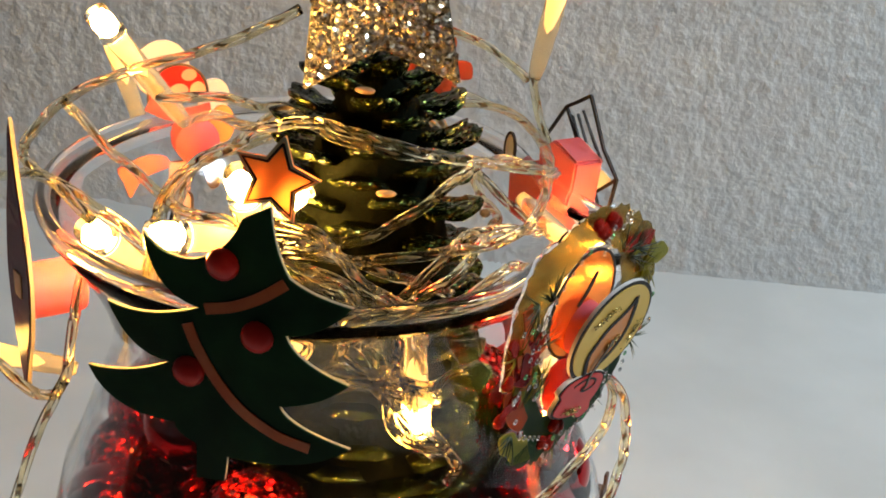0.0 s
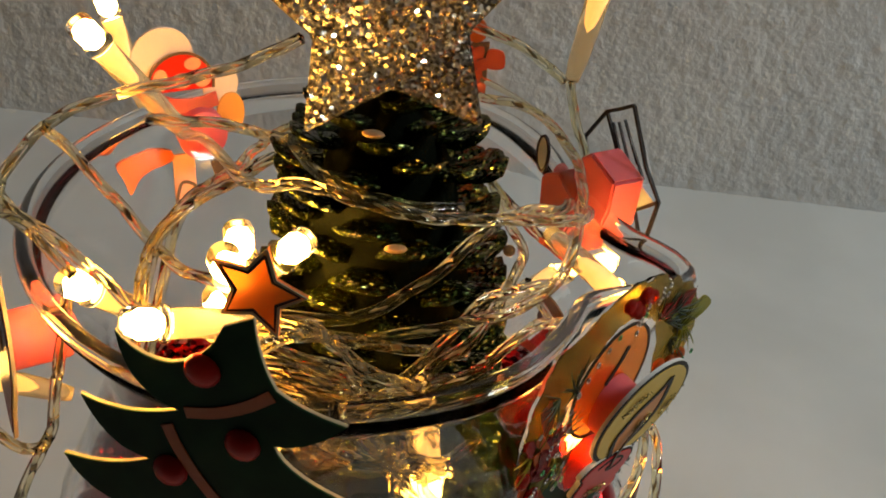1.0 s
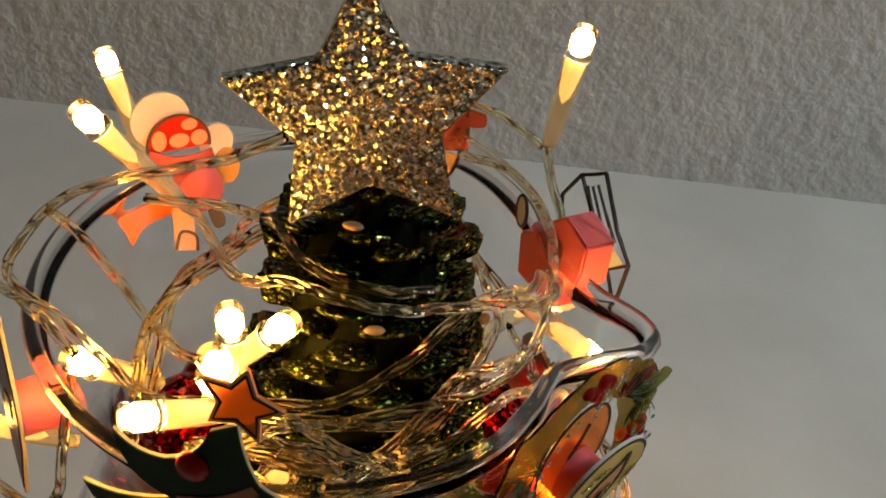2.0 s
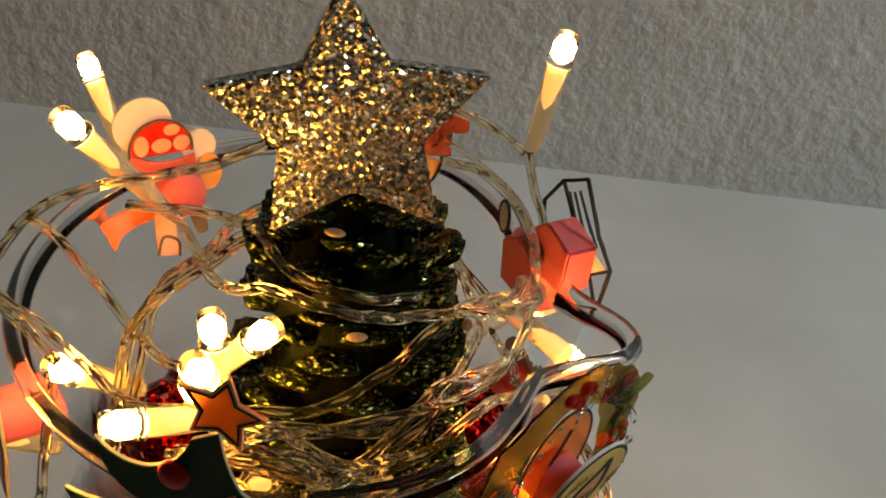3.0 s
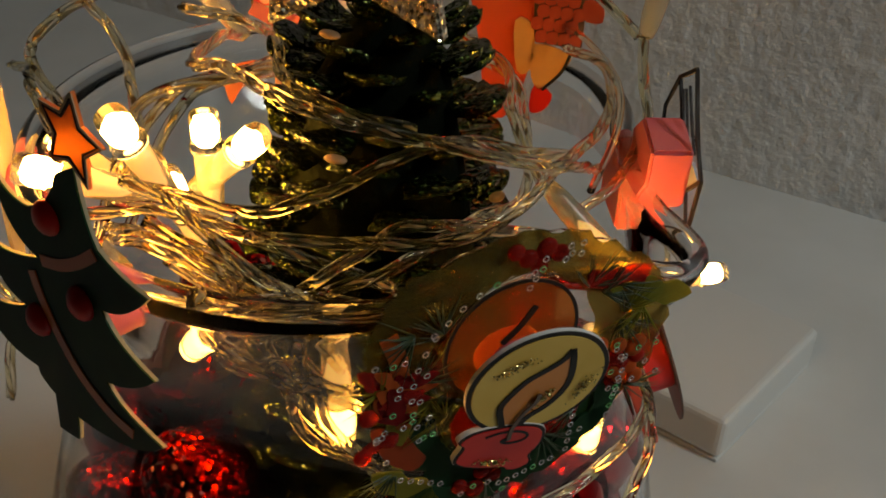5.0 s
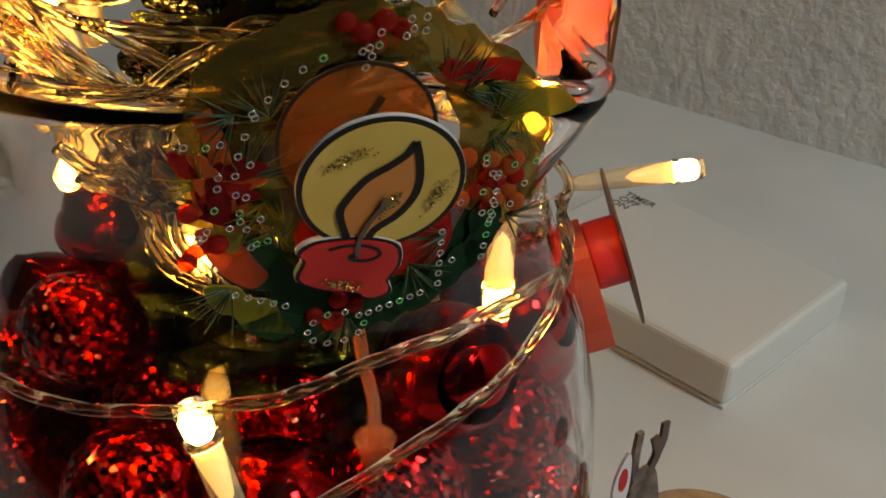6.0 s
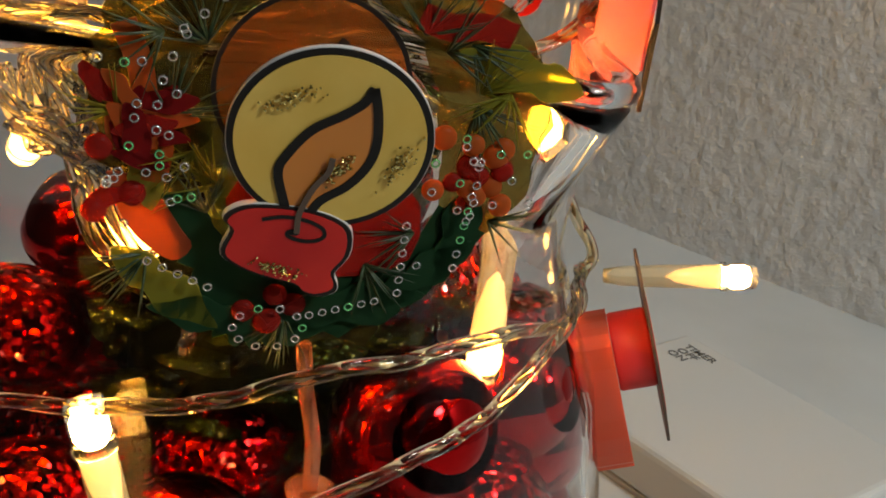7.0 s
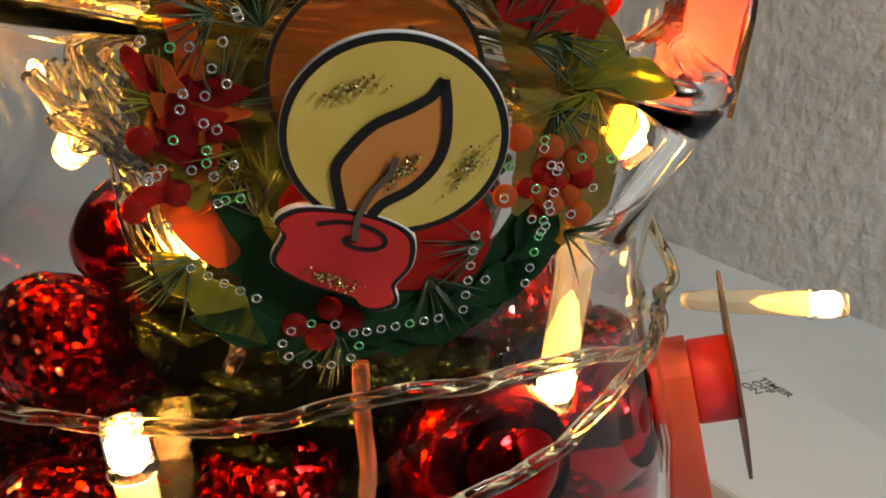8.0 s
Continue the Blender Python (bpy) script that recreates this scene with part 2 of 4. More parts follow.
def box_bm(x0, y0, z0, x1, y1, z1, bevel=0.0):
    bm = bmesh.new()
    bmesh.ops.create_cube(bm, size=1)
    for v in bm.verts:
        v.co = ((x0 + x1) / 2 + v.co.x * (x1 - x0), (y0 + y1) / 2 + v.co.y * (y1 - y0), (z0 + z1) / 2 + v.co.z * (z1 - z0))
    if bevel:
        bmesh.ops.bevel(bm, geom=bm.edges[:], offset=bevel, segments=3, affect="EDGES", profile=0.5)
    return bm


def cyl(az, r, z):
    """A point by azimuth (degrees), radius and height (mm) about the vase's axis."""
    return Vector((r * cos(radians(az)), r * sin(radians(az)), z)) / 1000


# ---------------------------------------------------------------- setting
WALL_ANGLE, WALL_Y = -13.8, 0.414
WM = Matrix.Translation((0, WALL_Y, 0)) @ Matrix.Rotation(radians(WALL_ANGLE), 4, "Z")


def stucco_wall():
    """Rough plaster: a fine grid pushed out by noise near the table, plain further off."""
    bm = bmesh.new()
    nx, nz = 560, 230
    w, h = 1.5, 0.62
    noise.seed_set(4)
    grid = []
    for j in range(nz + 1):
        row = []
        for i in range(nx + 1):
            x, z = -0.62 + w * i / nx, h * j / nz
            p = Vector((x, 0, z))
            a = noise.noise(p * 135) * 0.55 + noise.noise(p * 250) * 0.6 + noise.noise(p * 60) * 0.12
            d = max(a, -0.3) * 0.0016
            row.append(bm.verts.new((x, -0.003 - d, z)))
        grid.append(row)
    for j in range(nz):
        for i in range(nx):
            bm.faces.new((grid[j][i], grid[j][i + 1], grid[j + 1][i + 1], grid[j + 1][i]))
    ob = part("plaster", bm, M_WALL, None, smooth=True)
    return ob


relief(M_WALL, 270, 0.55, 0.002, 3.0)
wall = part("wall_north", box_bm(-2.0, 0.0, -0.75, 2.0, 0.12, CEILING_H), M_WALL)
wall.matrix_world = WM
tagged(wall, "rough stucco wall painted pale grey-white", "wall", kind="structure")
plaster = stucco_wall()
plaster.parent = wall
table = part("table_top", box_bm(-0.75, -0.285, -0.03, 0.95, 0.409, 0.0), M_TABLE)
table.matrix_world = WM @ Matrix.Translation((0, -0.41, 0))
tagged(table, "plain white laminate table top against the wall", "table", kind="structure")
# unseen shell added round the table to hold down bounce and reflections
floor = part("floor", box_bm(-2.0, -3.2, -0.78, 2.0, 0.0, -0.75), M_ROOM)
floor.matrix_world = WM
tagged(floor, "unseen dark brown floor added to close the room", "floor", kind="structure")
ceiling = part("ceiling", box_bm(-2.0, -3.2, CEILING_H, 2.0, 0.12, CEILING_H + 0.05), M_ROOM)
ceiling.matrix_world = WM
tagged(ceiling, "unseen dark ceiling added to close the room", "ceiling", kind="structure")
for nm, dims in (("wall_west", (-2.1, -3.2, -0.75, -2.0, 0.12, CEILING_H)), ("wall_east", (2.0, -3.2, -0.75, 2.1, 0.12, CEILING_H)), ("wall_south", (-2.1, -3.3, -0.75, 2.1, -3.2, CEILING_H))):
    w = part(nm, box_bm(*dims), M_ROOM)
    w.matrix_world = WM
    tagged(w, "unseen dark room wall added to close the room", "wall", kind="structure")


# ---------------------------------------------------------------- glass vase
RIM = [(-180, 74), (-150, 72), (-120, 69), (-95, 64), (-72, 58.5), (-52, 52), (-38, 49.5), (-26, 56), (-17, 66), (-9, 65.5), (1, 56), (12, 51), (24, 50.5), (42, 58), (62, 67), (85, 72.5), (120, 75), (150, 75)]


def rim_radius(deg):
    pts = [(a, r) for a, r in RIM]
    pts = [(a - 360, r) for a, r in pts[-3:]] + pts + [(a + 360, r) for a, r in pts[:3]]
    for i in range(1, len(pts) - 2):
        if pts[i][0] <= deg < pts[i + 1][0]:
            (x0, y0), (x1, y1), (x2, y2), (x3, y3) = pts[i - 1:i + 3]
            t = (deg - x1) / (x2 - x1)
            m1, m2 = (y2 - y0) / (x2 - x0) * (x2 - x1), (y3 - y1) / (x3 - x1) * (x2 - x1)
            return (2 * t ** 3 - 3 * t * t + 1) * y1 + (t ** 3 - 2 * t * t + t) * m1 + (-2 * t ** 3 + 3 * t * t) * y2 + (t ** 3 - t * t) * m2
    return 70.0


BODY = [(0, 45), (4, 51), (20, 62), (45, 70.5), (75, 74), (95, 72), (115, 67.5), (130, 61.5), (145, 56), (155, 55), (165, 55.5)]


def body_radius(z):
    for (z0, r0), (z1, r1) in zip(BODY, BODY[1:]):
        if z <= z1:
            t = (z - z0) / (z1 - z0)
            return r0 + (r1 - r0) * (t * t * (3 - 2 * t) * 0.4 + t * 0.6)
    return BODY[-1][1]


def shift(z):
    """The belly sits a little to one side of the pinched neck."""
    t = max(0.0, min(1.0, (178 - z) / 40))
    return Vector((-0.0045, -0.0014, 0)) * t * t * (3 - 2 * t)


def vase():
    bm = bmesh.new()
    seg = 144
    top = 184.0

    def ring(z, inset):
        out = []
        for k in range(seg):
            a = -180 + 360 * k / seg
            r = body_radius(min(z, 165))
            if z > 150:
                s = (min(z, top) - 150) / (top - 150)
                s = s * s * (1.6 - 0.6 * s)
                r = r + (rim_radius(a) - r) * s
            dip = 4.5 * math.exp(-((a + 10) / 24) ** 2) * max(0.0, min(1.0, (z - 150) / 34))
            out.append(bm.verts.new(cyl(a, r - inset, z - dip) + shift(z)))
        return out

    zs = [0, 2, 5, 10, 20, 32, 45, 60, 75, 86, 96, 106, 116, 126, 136, 146, 153, 160, 166, 171, 176, 180, 184]
    rings = [ring(z, 0) for z in zs]
    # a thick rounded lip, then down the inner face
    rings += [ring(184.3, 0.8), ring(184.4, 1.8), ring(184.2, 2.8)]
    rings += [ring(z, 3.2 if z > 150 else 2.6) for z in zs[::-1] if z > 6]
    for a, b in zip(rings, rings[1:]):
        for k in range(seg):
            bm.faces.new((a[k], a[(k + 1) % seg], b[(k + 1) % seg], b[k]))
    bm.faces.new(rings[0]), bm.faces.new(rings[-1])
    top_ob = group("glass_vase", Matrix(), "clear glass vase with a flared, pinched lip", "vase")
    body = part("body", bm, M_GLASS, top_ob, smooth=True)
    body.visible_shadow = False
    # the rounded bead of the lip
    path = []
    for k in range(seg + 1):
        a = -180 + 360 * (k % seg) / seg
        dip = 4.5 * math.exp(-((a + 10) / 24) ** 2)
        path.append(cyl(a, rim_radius(a) - 0.9, 186.6 - dip))
    lip = part("lip", sweep(bmesh.new(), path, 0.0019, 12, False), M_LIP, top_ob, "thick rounded lip", True)
    lip.visible_shadow = False
    return top_ob


vase()


# ---------------------------------------------------------------- cone ornament with its star
def cone_tree():
    top = group("cone_tree", pose(0.0, -0.006, 0.0), "dark green glittered pine cone with open scales standing in the vase", "pine cone")
    prof = [(0.031, 0.100), (0.0315, 0.120), (0.030, 0.150), (0.0285, 0.170), (0.0265, 0.183), (0.0245, 0.193), (0.0215, 0.207), (0.0165, 0.217), (0.010, 0.2215), (0.004, 0.223)]

    def rad(z):
        for (r0, z0), (r1, z1) in zip(prof, prof[1:]):
            if z0 <= z <= z1:
                return r0 + (r1 - r0) * (z - z0) / (z1 - z0)
        return 0.004

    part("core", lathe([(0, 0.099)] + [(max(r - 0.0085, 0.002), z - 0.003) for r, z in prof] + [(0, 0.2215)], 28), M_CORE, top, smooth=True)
    # woody scales in a spiral, each a thick spoon with a ragged lip
    noise.seed_set(9)
    rnd = random.Random(21)
    count = 150
    for i in range(count):
        t = i / (count - 1)
        z = 0.106 + 0.1145 * t ** 0.93
        a = i * 2.39996 + rnd.uniform(-0.12, 0.12)
        reach = rad(z) + rnd.uniform(-0.0012, 0.0014)
        wide = 0.0068 if t < 0.8 else 0.0068 - 0.0028 * (t - 0.8) / 0.2
        rise = 0.10 + 0.75 * max(0.0, t - 0.55) + rnd.uniform(-0.08, 0.1)
        bm = bmesh.new()
        skins = []
        for side in (1, -1):
            rows = []
            for j in range(6):
                u = j / 5
                row = []
                for k in range(8):
                    v = k / 7 * 2 - 1
                    end = 1 - 0.28 * abs(v) ** 2.6
                    n1 = noise.noise(Vector((v * 2.1, u * 2.0, i * 1.9)))
                    n2 = noise.noise(Vector((v * 6, u * 5, i * 3.7 + side)))
                    d = max(reach - 0.010, 0.0) + (min(0.010, reach)) * u * end + (0.0008 * n1 if j > 2 else 0)
                    thick = (0.0006 + 0.0010 * u ** 2) * (1 - 0.5 * abs(v) ** 3) * (0.35 if j == 5 else 1)
                    w = rise * 0.010 * u * u + 0.0012 * u * n1 - 0.0010 * v * v * u + side * thick + 0.0004 * n2
                    row.append(bm.verts.new((d, v * wide * (0.55 + 0.45 * u) + 0.0004 * n2, w)))
                rows.append(row)
            for p, q in zip(rows, rows[1:]):
                for k in range(7):
                    bm.faces.new((p[k], p[k + 1], q[k + 1], q[k]))
            skins.append(rows)
        up, lo = skins
        rim = [r[0] for r in up] + up[-1][1:-1] + [r[-1] for r in up[::-1]]
        rim2 = [r[0] for r in lo] + lo[-1][1:-1] + [r[-1] for r in lo[::-1]]
        for p, q, p2, q2 in zip(rim, rim[1:], rim2, rim2[1:]):
            bm.faces.new((p, q, q2, p2))
        sc = part("scale", bm, M_CONE, top, "", True)
        sc.matrix_basis = Matrix.Translation((0, 0, z)) @ Matrix.Rotation(a, 4, "Z")
    # bare orange wood where the paint has not reached
    for a, zz, rr in ((-108, 0.2180, 0.0170), (-92, 0.1985, 0.0247), (-15, 0.187, 0.0262)):
        bm = bmesh.new()
        bmesh.ops.create_icosphere(bm, subdivisions=2, radius=0.0022)
        for v in bm.verts:
            v.co.z *= 0.32
            v.co.x *= 0.6
        b = part("bare_tip", bm, M_WOOD, top, "bare orange-brown wood tip", True)
        b.matrix_basis = Matrix.Rotation(radians(a), 4, "Z") @ Matrix.Translation((rr, 0, zz))
    # the star
    bm = bmesh.new()
    R, r = 28.2, 14.6
    out = []
    for k in range(10):
        a = pi / 2 + k * pi / 5
        q = R if k % 2 == 0 else r
        out.append((q * cos(a), q * sin(a)))
    plate(bm, out, -1.8, 1.8)
    bmesh.ops.bevel(bm, geom=[e for e in bm.edges if e.calc_face_angle(0) > 0.5], offset=0.0005, segments=2, affect="EDGES")
    st = part("star", bm, M_GOLD, top, "gold glitter five-pointed star")
    st.matrix_basis = pose(-0.0030, -0.0125, 0.2408, 88, -4.4, -3)
    return top


cone_tree()


# ---------------------------------------------------------------- stickers on the vase
def foam_pad(parent, x, y, radius, z0, z1, mat, sx=1.0):
    bm = lathe([(0, z0 / 1000), (radius * 0.97 / 1000, z0 / 1000), (radius / 1000, (z0 + 0.6) / 1000), (radius / 1000, (z1 - 0.6) / 1000), (radius * 0.97 / 1000, z1 / 1000), (0, z1 / 1000)], 24, None, Matrix.Translation((x / 1000, y / 1000, 0)) @ Matrix.Diagonal((sx, 1, 1, 1)))
    return part("foam_pad", bm, mat, parent, "", True)


def bead(parent, x, y, z, radius, mat, name="bead", label=""):
    bm = bmesh.new()
    bmesh.ops.create_uvsphere(bm, u_segments=16, v_segments=10, radius=radius / 1000)
    for v in bm.verts:
        v.co.z *= 0.6
        v.co += Vector((x, y, z)) / 1000
    return part(name, bm, mat, parent, label, True)


def tree_sticker():
    top = group("tree_sticker", card_frame(-114, 0.0755, 0.19), "green card Christmas tree with red balls and orange garland", "sticker")
    # corners of the printed tree, each with the bend of the edge that leads to it
    bends = [((5.2, 13.5), (8.2, 9.0)), ((12.5, 6.2), (19.8, 5.5)), ((14, -1.4), (7.7, -2.0)), ((9.5, -7.2), (19.8, -9.7)), ((14.5, -15.2), (6.9, -16.6)), ((8.6, -20.6), (20.5, -22.7)), ((13, -30), (-3, -29.6)), ((-3, -32), (-3.5, -35)), ((-6, -35.4), (-9, -35.5)), ((-9, -31), (-9, -28)), ((-14, -26), (-13.2, -24.2)), ((-26.5, -25.0), (-30.6, -15.6)), ((-22, -16.2), (-14.2, -11.6)), ((-22, -11.6), (-26.2, -1.5)), ((-19, -4.2), (-8.4, 0.4)), ((-17.6, 2.0), (-18.9, 13.3)), ((-15.0, 8.6), (-9.5, 9.6)), ((-2.0, 12.0), (0.2, 21.2))]
    out, p = [], Vector((4.5, 21.7))
    for c, q in bends:
        c, q = Vector(c), Vector(q)
        out += [tuple(p * (1 - t) ** 2 + c * 2 * t * (1 - t) + q * t * t) for t in (k / 7 for k in range(7))]
        p = q
    bm = plate(bmesh.new(), out, -0.2, 0.45)
    part("card", bm, M_CREAM, top)
    c = Vector((-4, -8))
    inner = [tuple(c + (Vector(p) - c) * 0.996) for p in out]
    part("print", plate(bmesh.new(), inner, 0.45, 0.75), M_GREEN, top, "dark green printed tree")
    st = []
    for k in range(10):
        a = pi / 2 - 0.2 + k * pi / 5
        q = 7.9 if k % 2 == 0 else 4.0
        st.append((5.4 + q * cos(a), 26.9 + q * sin(a)))
    part("star", plate(bmesh.new(), st, 0.5, 1.2), M_STAR, top, "orange see-through star")
    for share, width, mat, label in ((0.97, 0.5, M_CREAM, "cream edge"), (0.84, 0.5, M_PRINT, "dark outline")):
        rim = [(5.4 + (x - 5.4) * share, 26.9 + (y - 26.9) * share) for x, y in st]
        part("star_line", stroke(bmesh.new(), rim + rim[:1], width, 1.15, 1.35, 1), mat, top, label)
    for pts in ([(-7.2, 0.5), (-2, 1.9), (3, 4.5), (7.6, 8.0)], [(-10.6, -3), (-8.8, -7.4), (-5.2, -13.2), (-0.1, -18.8), (6.7, -22.6), (13, -24)]):
        part("garland", stroke(bmesh.new(), pts, 2.1, 0.7, 1.0), M_ORANGE, top, "orange garland")
    for x, y in ((-4.0, 9.7), (2.6, -3.2), (-10.4, -12.7)):
        bead(top, x, y, 0.8, 3.1, M_RED, "ball", "glossy red ball")
    foam_pad(top, -5, -12, 6, -14, -0.35, M_FOAM, 0.9)


tree_sticker()


def candle_sticker():
    top = group("candle_sticker", Matrix.Translation((0.04265, -0.05553, 0.17889)) @ Matrix.Rotation(radians(-54.2) + pi / 2, 4, "Z") @ Matrix.Rotation(pi / 2 + radians(13.6), 4, "X"), "layered card candle on a berry wreath, stuck on the vase", "sticker")
    R = 12.4
    part("disc", plate(bmesh.new(), disc_outline(0, 0, R, n=64), -0.4, 0.3), M_PAPER, top)
    part("halo", plate(bmesh.new(), disc_outline(0, 0, R - 0.1, n=64), 0.3, 0.45), M_PRINT, top, "black outline")
    part("glow_print", plate(bmesh.new(), disc_outline(0, 0, R - 0.95, n=64), 0.45, 0.6), M_YELLOW, top, "ochre yellow halo print")
    flame = [(-4.7, -9.6), (-5.9, -4.7), (-5.0, -2.0), (-2.4, 1.6), (1.0, 3.9), (3.3, 5.8), (4.3, 7.8), (5.1, 4.4), (5.4, 0.3), (4.6, -2.9), (2.5, -5.9), (-0.4, -8.2), (-1.8, -10.6)]
    part("flame", plate(bmesh.new(), rounded(flame, 4), 0.6, 0.72), M_FLAME, top, "orange flame")
    line = bmesh.new()
    stroke(line, flame[:7], 1.15, 0.72, 0.86)
    stroke(line, flame[6:], 1.15, 0.72, 0.86)
    part("flame_line", line, M_PRINT, top)
    body = [(-8.7, -9.4), (-11.2, -10.4), (-12.2, -11.8), (-11.2, -13.4), (-12.3, -16.6), (-11.3, -18.4), (-7.4, -20.4), (-2.4, -21.7), (-1.2, -22.9), (0.6, -23.4), (2.6, -22.6), (3.0, -21.4), (2.4, -19.3), (4.0, -16.4), (3.9, -12.6), (1.6, -10.6), (-3, -9.4)]
    shape = rounded(body, 3)
    part("candle_card", plate(bmesh.new(), shape, -0.2, 0.8), M_PAPER, top)
    c = Vector((-4.2, -15.5))
    part("candle_line", plate(bmesh.new(), [tuple(c + (Vector(p) - c) * 0.985) for p in shape], 0.8, 0.95), M_PRINT, top)
    part("candle_print", plate(bmesh.new(), [tuple(c + (Vector(p) - c) * 0.91) for p in shape], 0.95, 1.1), M_RED, top, "red printed candle")
    sp = [(-2.9 + 5.2 * (1 - 0.085 * k) * cos(2.6 - k * 0.62), -13.1 + 2.5 * (1 - 0.085 * k) * sin(2.6 - k * 0.62) - 0.09 * (1 - 0.085 * k) * 5.2 * cos(2.6 - k * 0.62)) for k in range(15)]
    part("swirl", stroke(bmesh.new(), sp, 0.5, 1.1, 1.22), M_PRINT, top)
    part("wick", stroke(bmesh.new(), [(-3.0, -13.1), (-2.9, -10.1), (-1.6, -6.4), (0.0, -3.9), (0.4, -1.8)], 0.75, 1.15, 1.35), M_BROWN, top)
    rnd = random.Random(3)
    for cx, cy, ang, ln in ((-5.1, 5.8, 25, 4.4), (1.1, -3.4, 48, 3.6), (8.4, -2.3, 66, 3.6), (-5.1, -18.9, -20, 4.2)):
        bm = bmesh.new()
        for _ in range(75):
            u, v = rnd.gauss(0, ln * 0.42), rnd.gauss(0, 0.5)
            x, y = cx + u * cos(radians(ang)) - v * sin(radians(ang)), cy + u * sin(radians(ang)) + v * cos(radians(ang))
            s = rnd.uniform(0.1, 0.22)
            bmesh.ops.create_cube(bm, size=s / 1000 * 1.4, matrix=Matrix.Translation((x / 1000, y / 1000, 0.95 / 1000 if cy > -10 else 1.3 / 1000)) @ Matrix.Rotation(rnd.uniform(0, 3), 4, (rnd.random(), rnd.random(), 1)))
        tagged(part("glitter_strip", bm, M_SPECK, top, "strip of gold glitter specks"), kind="stuff")
    foam_pad(top, -1, -3, 6.0, -10, -0.4, M_FOAM)
    # the wreath card behind, with its own printed candle
    rnd = random.Random(8)
    low = [(-19, -12), (-16.5, -17), (-14.5, -24), (-13, -30), (-9, -33.5), (-4, -34), (2, -32.6), (11, -30.7), (15.5, -27.2), (19.5, -23), (24, -16)]
    low_in = [(17, -12), (14, -18), (8, -22), (0, -23.5), (-7, -22), (-12, -16), (-14.5, -11)]
    high = [(24, -16), (29, -8), (30, 2), (26, 11), (17, 18), (8, 22.5), (0, 24.5), (-9, 23), (-17, 20.5), (-22.5, 19), (-26, 11), (-27, 2), (-26, -8), (-19, -12)]
    high_in = [(-14.5, -11), (-16, -3), (-15.5, 5), (-11, 12), (-3, 16.5), (5, 15.5), (12, 10), (15, 2), (16.5, -6), (17, -12)]

    def jagged(pts, rough):
        """The points joined by straight runs whose inner points are pushed about."""
        out = []
        for p, q in zip(pts, pts[1:]):
            p, q = Vector(p), Vector(q)
            side = Vector((q.y - p.y, p.x - q.x)).normalized()
            out += [tuple(p.lerp(q, k / 5) + side * (rnd.uniform(-rough, rough) if k else 0)) for k in range(5)]
        return out + [pts[-1]]

    wreath = part("wreath_card", plate(bmesh.new(), jagged(low[:-1] + high, 0.5)[:-1], -0.6, 0.0), M_FILM, top, "clear film printed with a wreath")
    wreath.visible_shadow = False
    stand = Matrix.Translation((0.03745, -0.05157, 0.18325)) @ Matrix.Rotation(radians(-48.8) + pi / 2, 4, "Z") @ Matrix.Rotation(pi / 2 + radians(4.4), 4, "X") @ Matrix.Translation((0.00066, -0.003, 0))
    wreath.matrix_basis = top.matrix_world.inverted() @ stand
    for outer, inner, mat, label in ((low, low_in, M_INK_GREEN, "dark green printed pine bough"), (high, high_in, M_INK_MOSS, "olive see-through printed bough")):
        part("bough", plate(bmesh.new(), jagged(outer, 1.0) + jagged(inner, 0.4), 0.02, 0.14), mat, wreath, label)
    part("disc_ring", stroke(bmesh.new(), disc_outline(-1, 3, 12.0, n=60) + [(11, 3)], 0.6, 0.05, 0.35, 1), M_PRINT, wreath)
    part("disc_print", plate(bmesh.new(), disc_outline(-1, 3, 11.7, n=48), 0.15, 0.3), M_INK_AMBER, wreath, "amber printed disc")
    part("candle_print", plate(bmesh.new(), rounded([(-9, -9), (12, -9), (14, -20), (3, -23), (-8, -20)], 3), 0.3, 0.5), M_INK_RED, wreath, "red printed candle")
    part("flame_print", stroke(bmesh.new(), [(-3, 3), (0, 6), (2.4, 9.5)], 1.2, 0.3, 0.5), M_PRINT, wreath)
    # pine needle sprays
    for cx, cy, dirn, n in ((20, 4, 40, 20), (12, 11, 75, 16), (-14, 8, 115, 16), (-12, -10, 150, 14), (-20, -20, 215, 14), (8, -21, 300, 14), (24, -14, -30, 12), (-2, -29, 265, 12), (20, 2, -60, 16), (15, 9, 20, 14), (-18, -1, 60, 12), (14, -16, 200, 12), (-19, 9, 200, 14), (-24, -1, 150, 12), (-15, -6, 250, 14), (-13, -14, 120, 12), (24, 4, 250, 16), (18, 10, -20, 14)):
        bm = bmesh.new()
        for _ in range(n):
            a = radians(dirn + rnd.uniform(-60, 60))
            L = rnd.uniform(5, 9)
            z0 = rnd.uniform(0.2, 2.2)
            sweep(bm, smooth_path([Vector((cx, cy, 0.4)) / 1000, Vector((cx + L * 0.5 * cos(a), cy + L * 0.5 * sin(a), z0)) / 1000, Vector((cx + L * cos(a), cy + L * sin(a), z0 * 1.3)) / 1000], 2), lambda t: 0.00022 * (1.1 - t), 5)
        part("needle_spray", bm, M_NEEDLE if dirn not in (40, 150, 250) else M_INK_LEAF, wreath, "spray of pine needles", True)
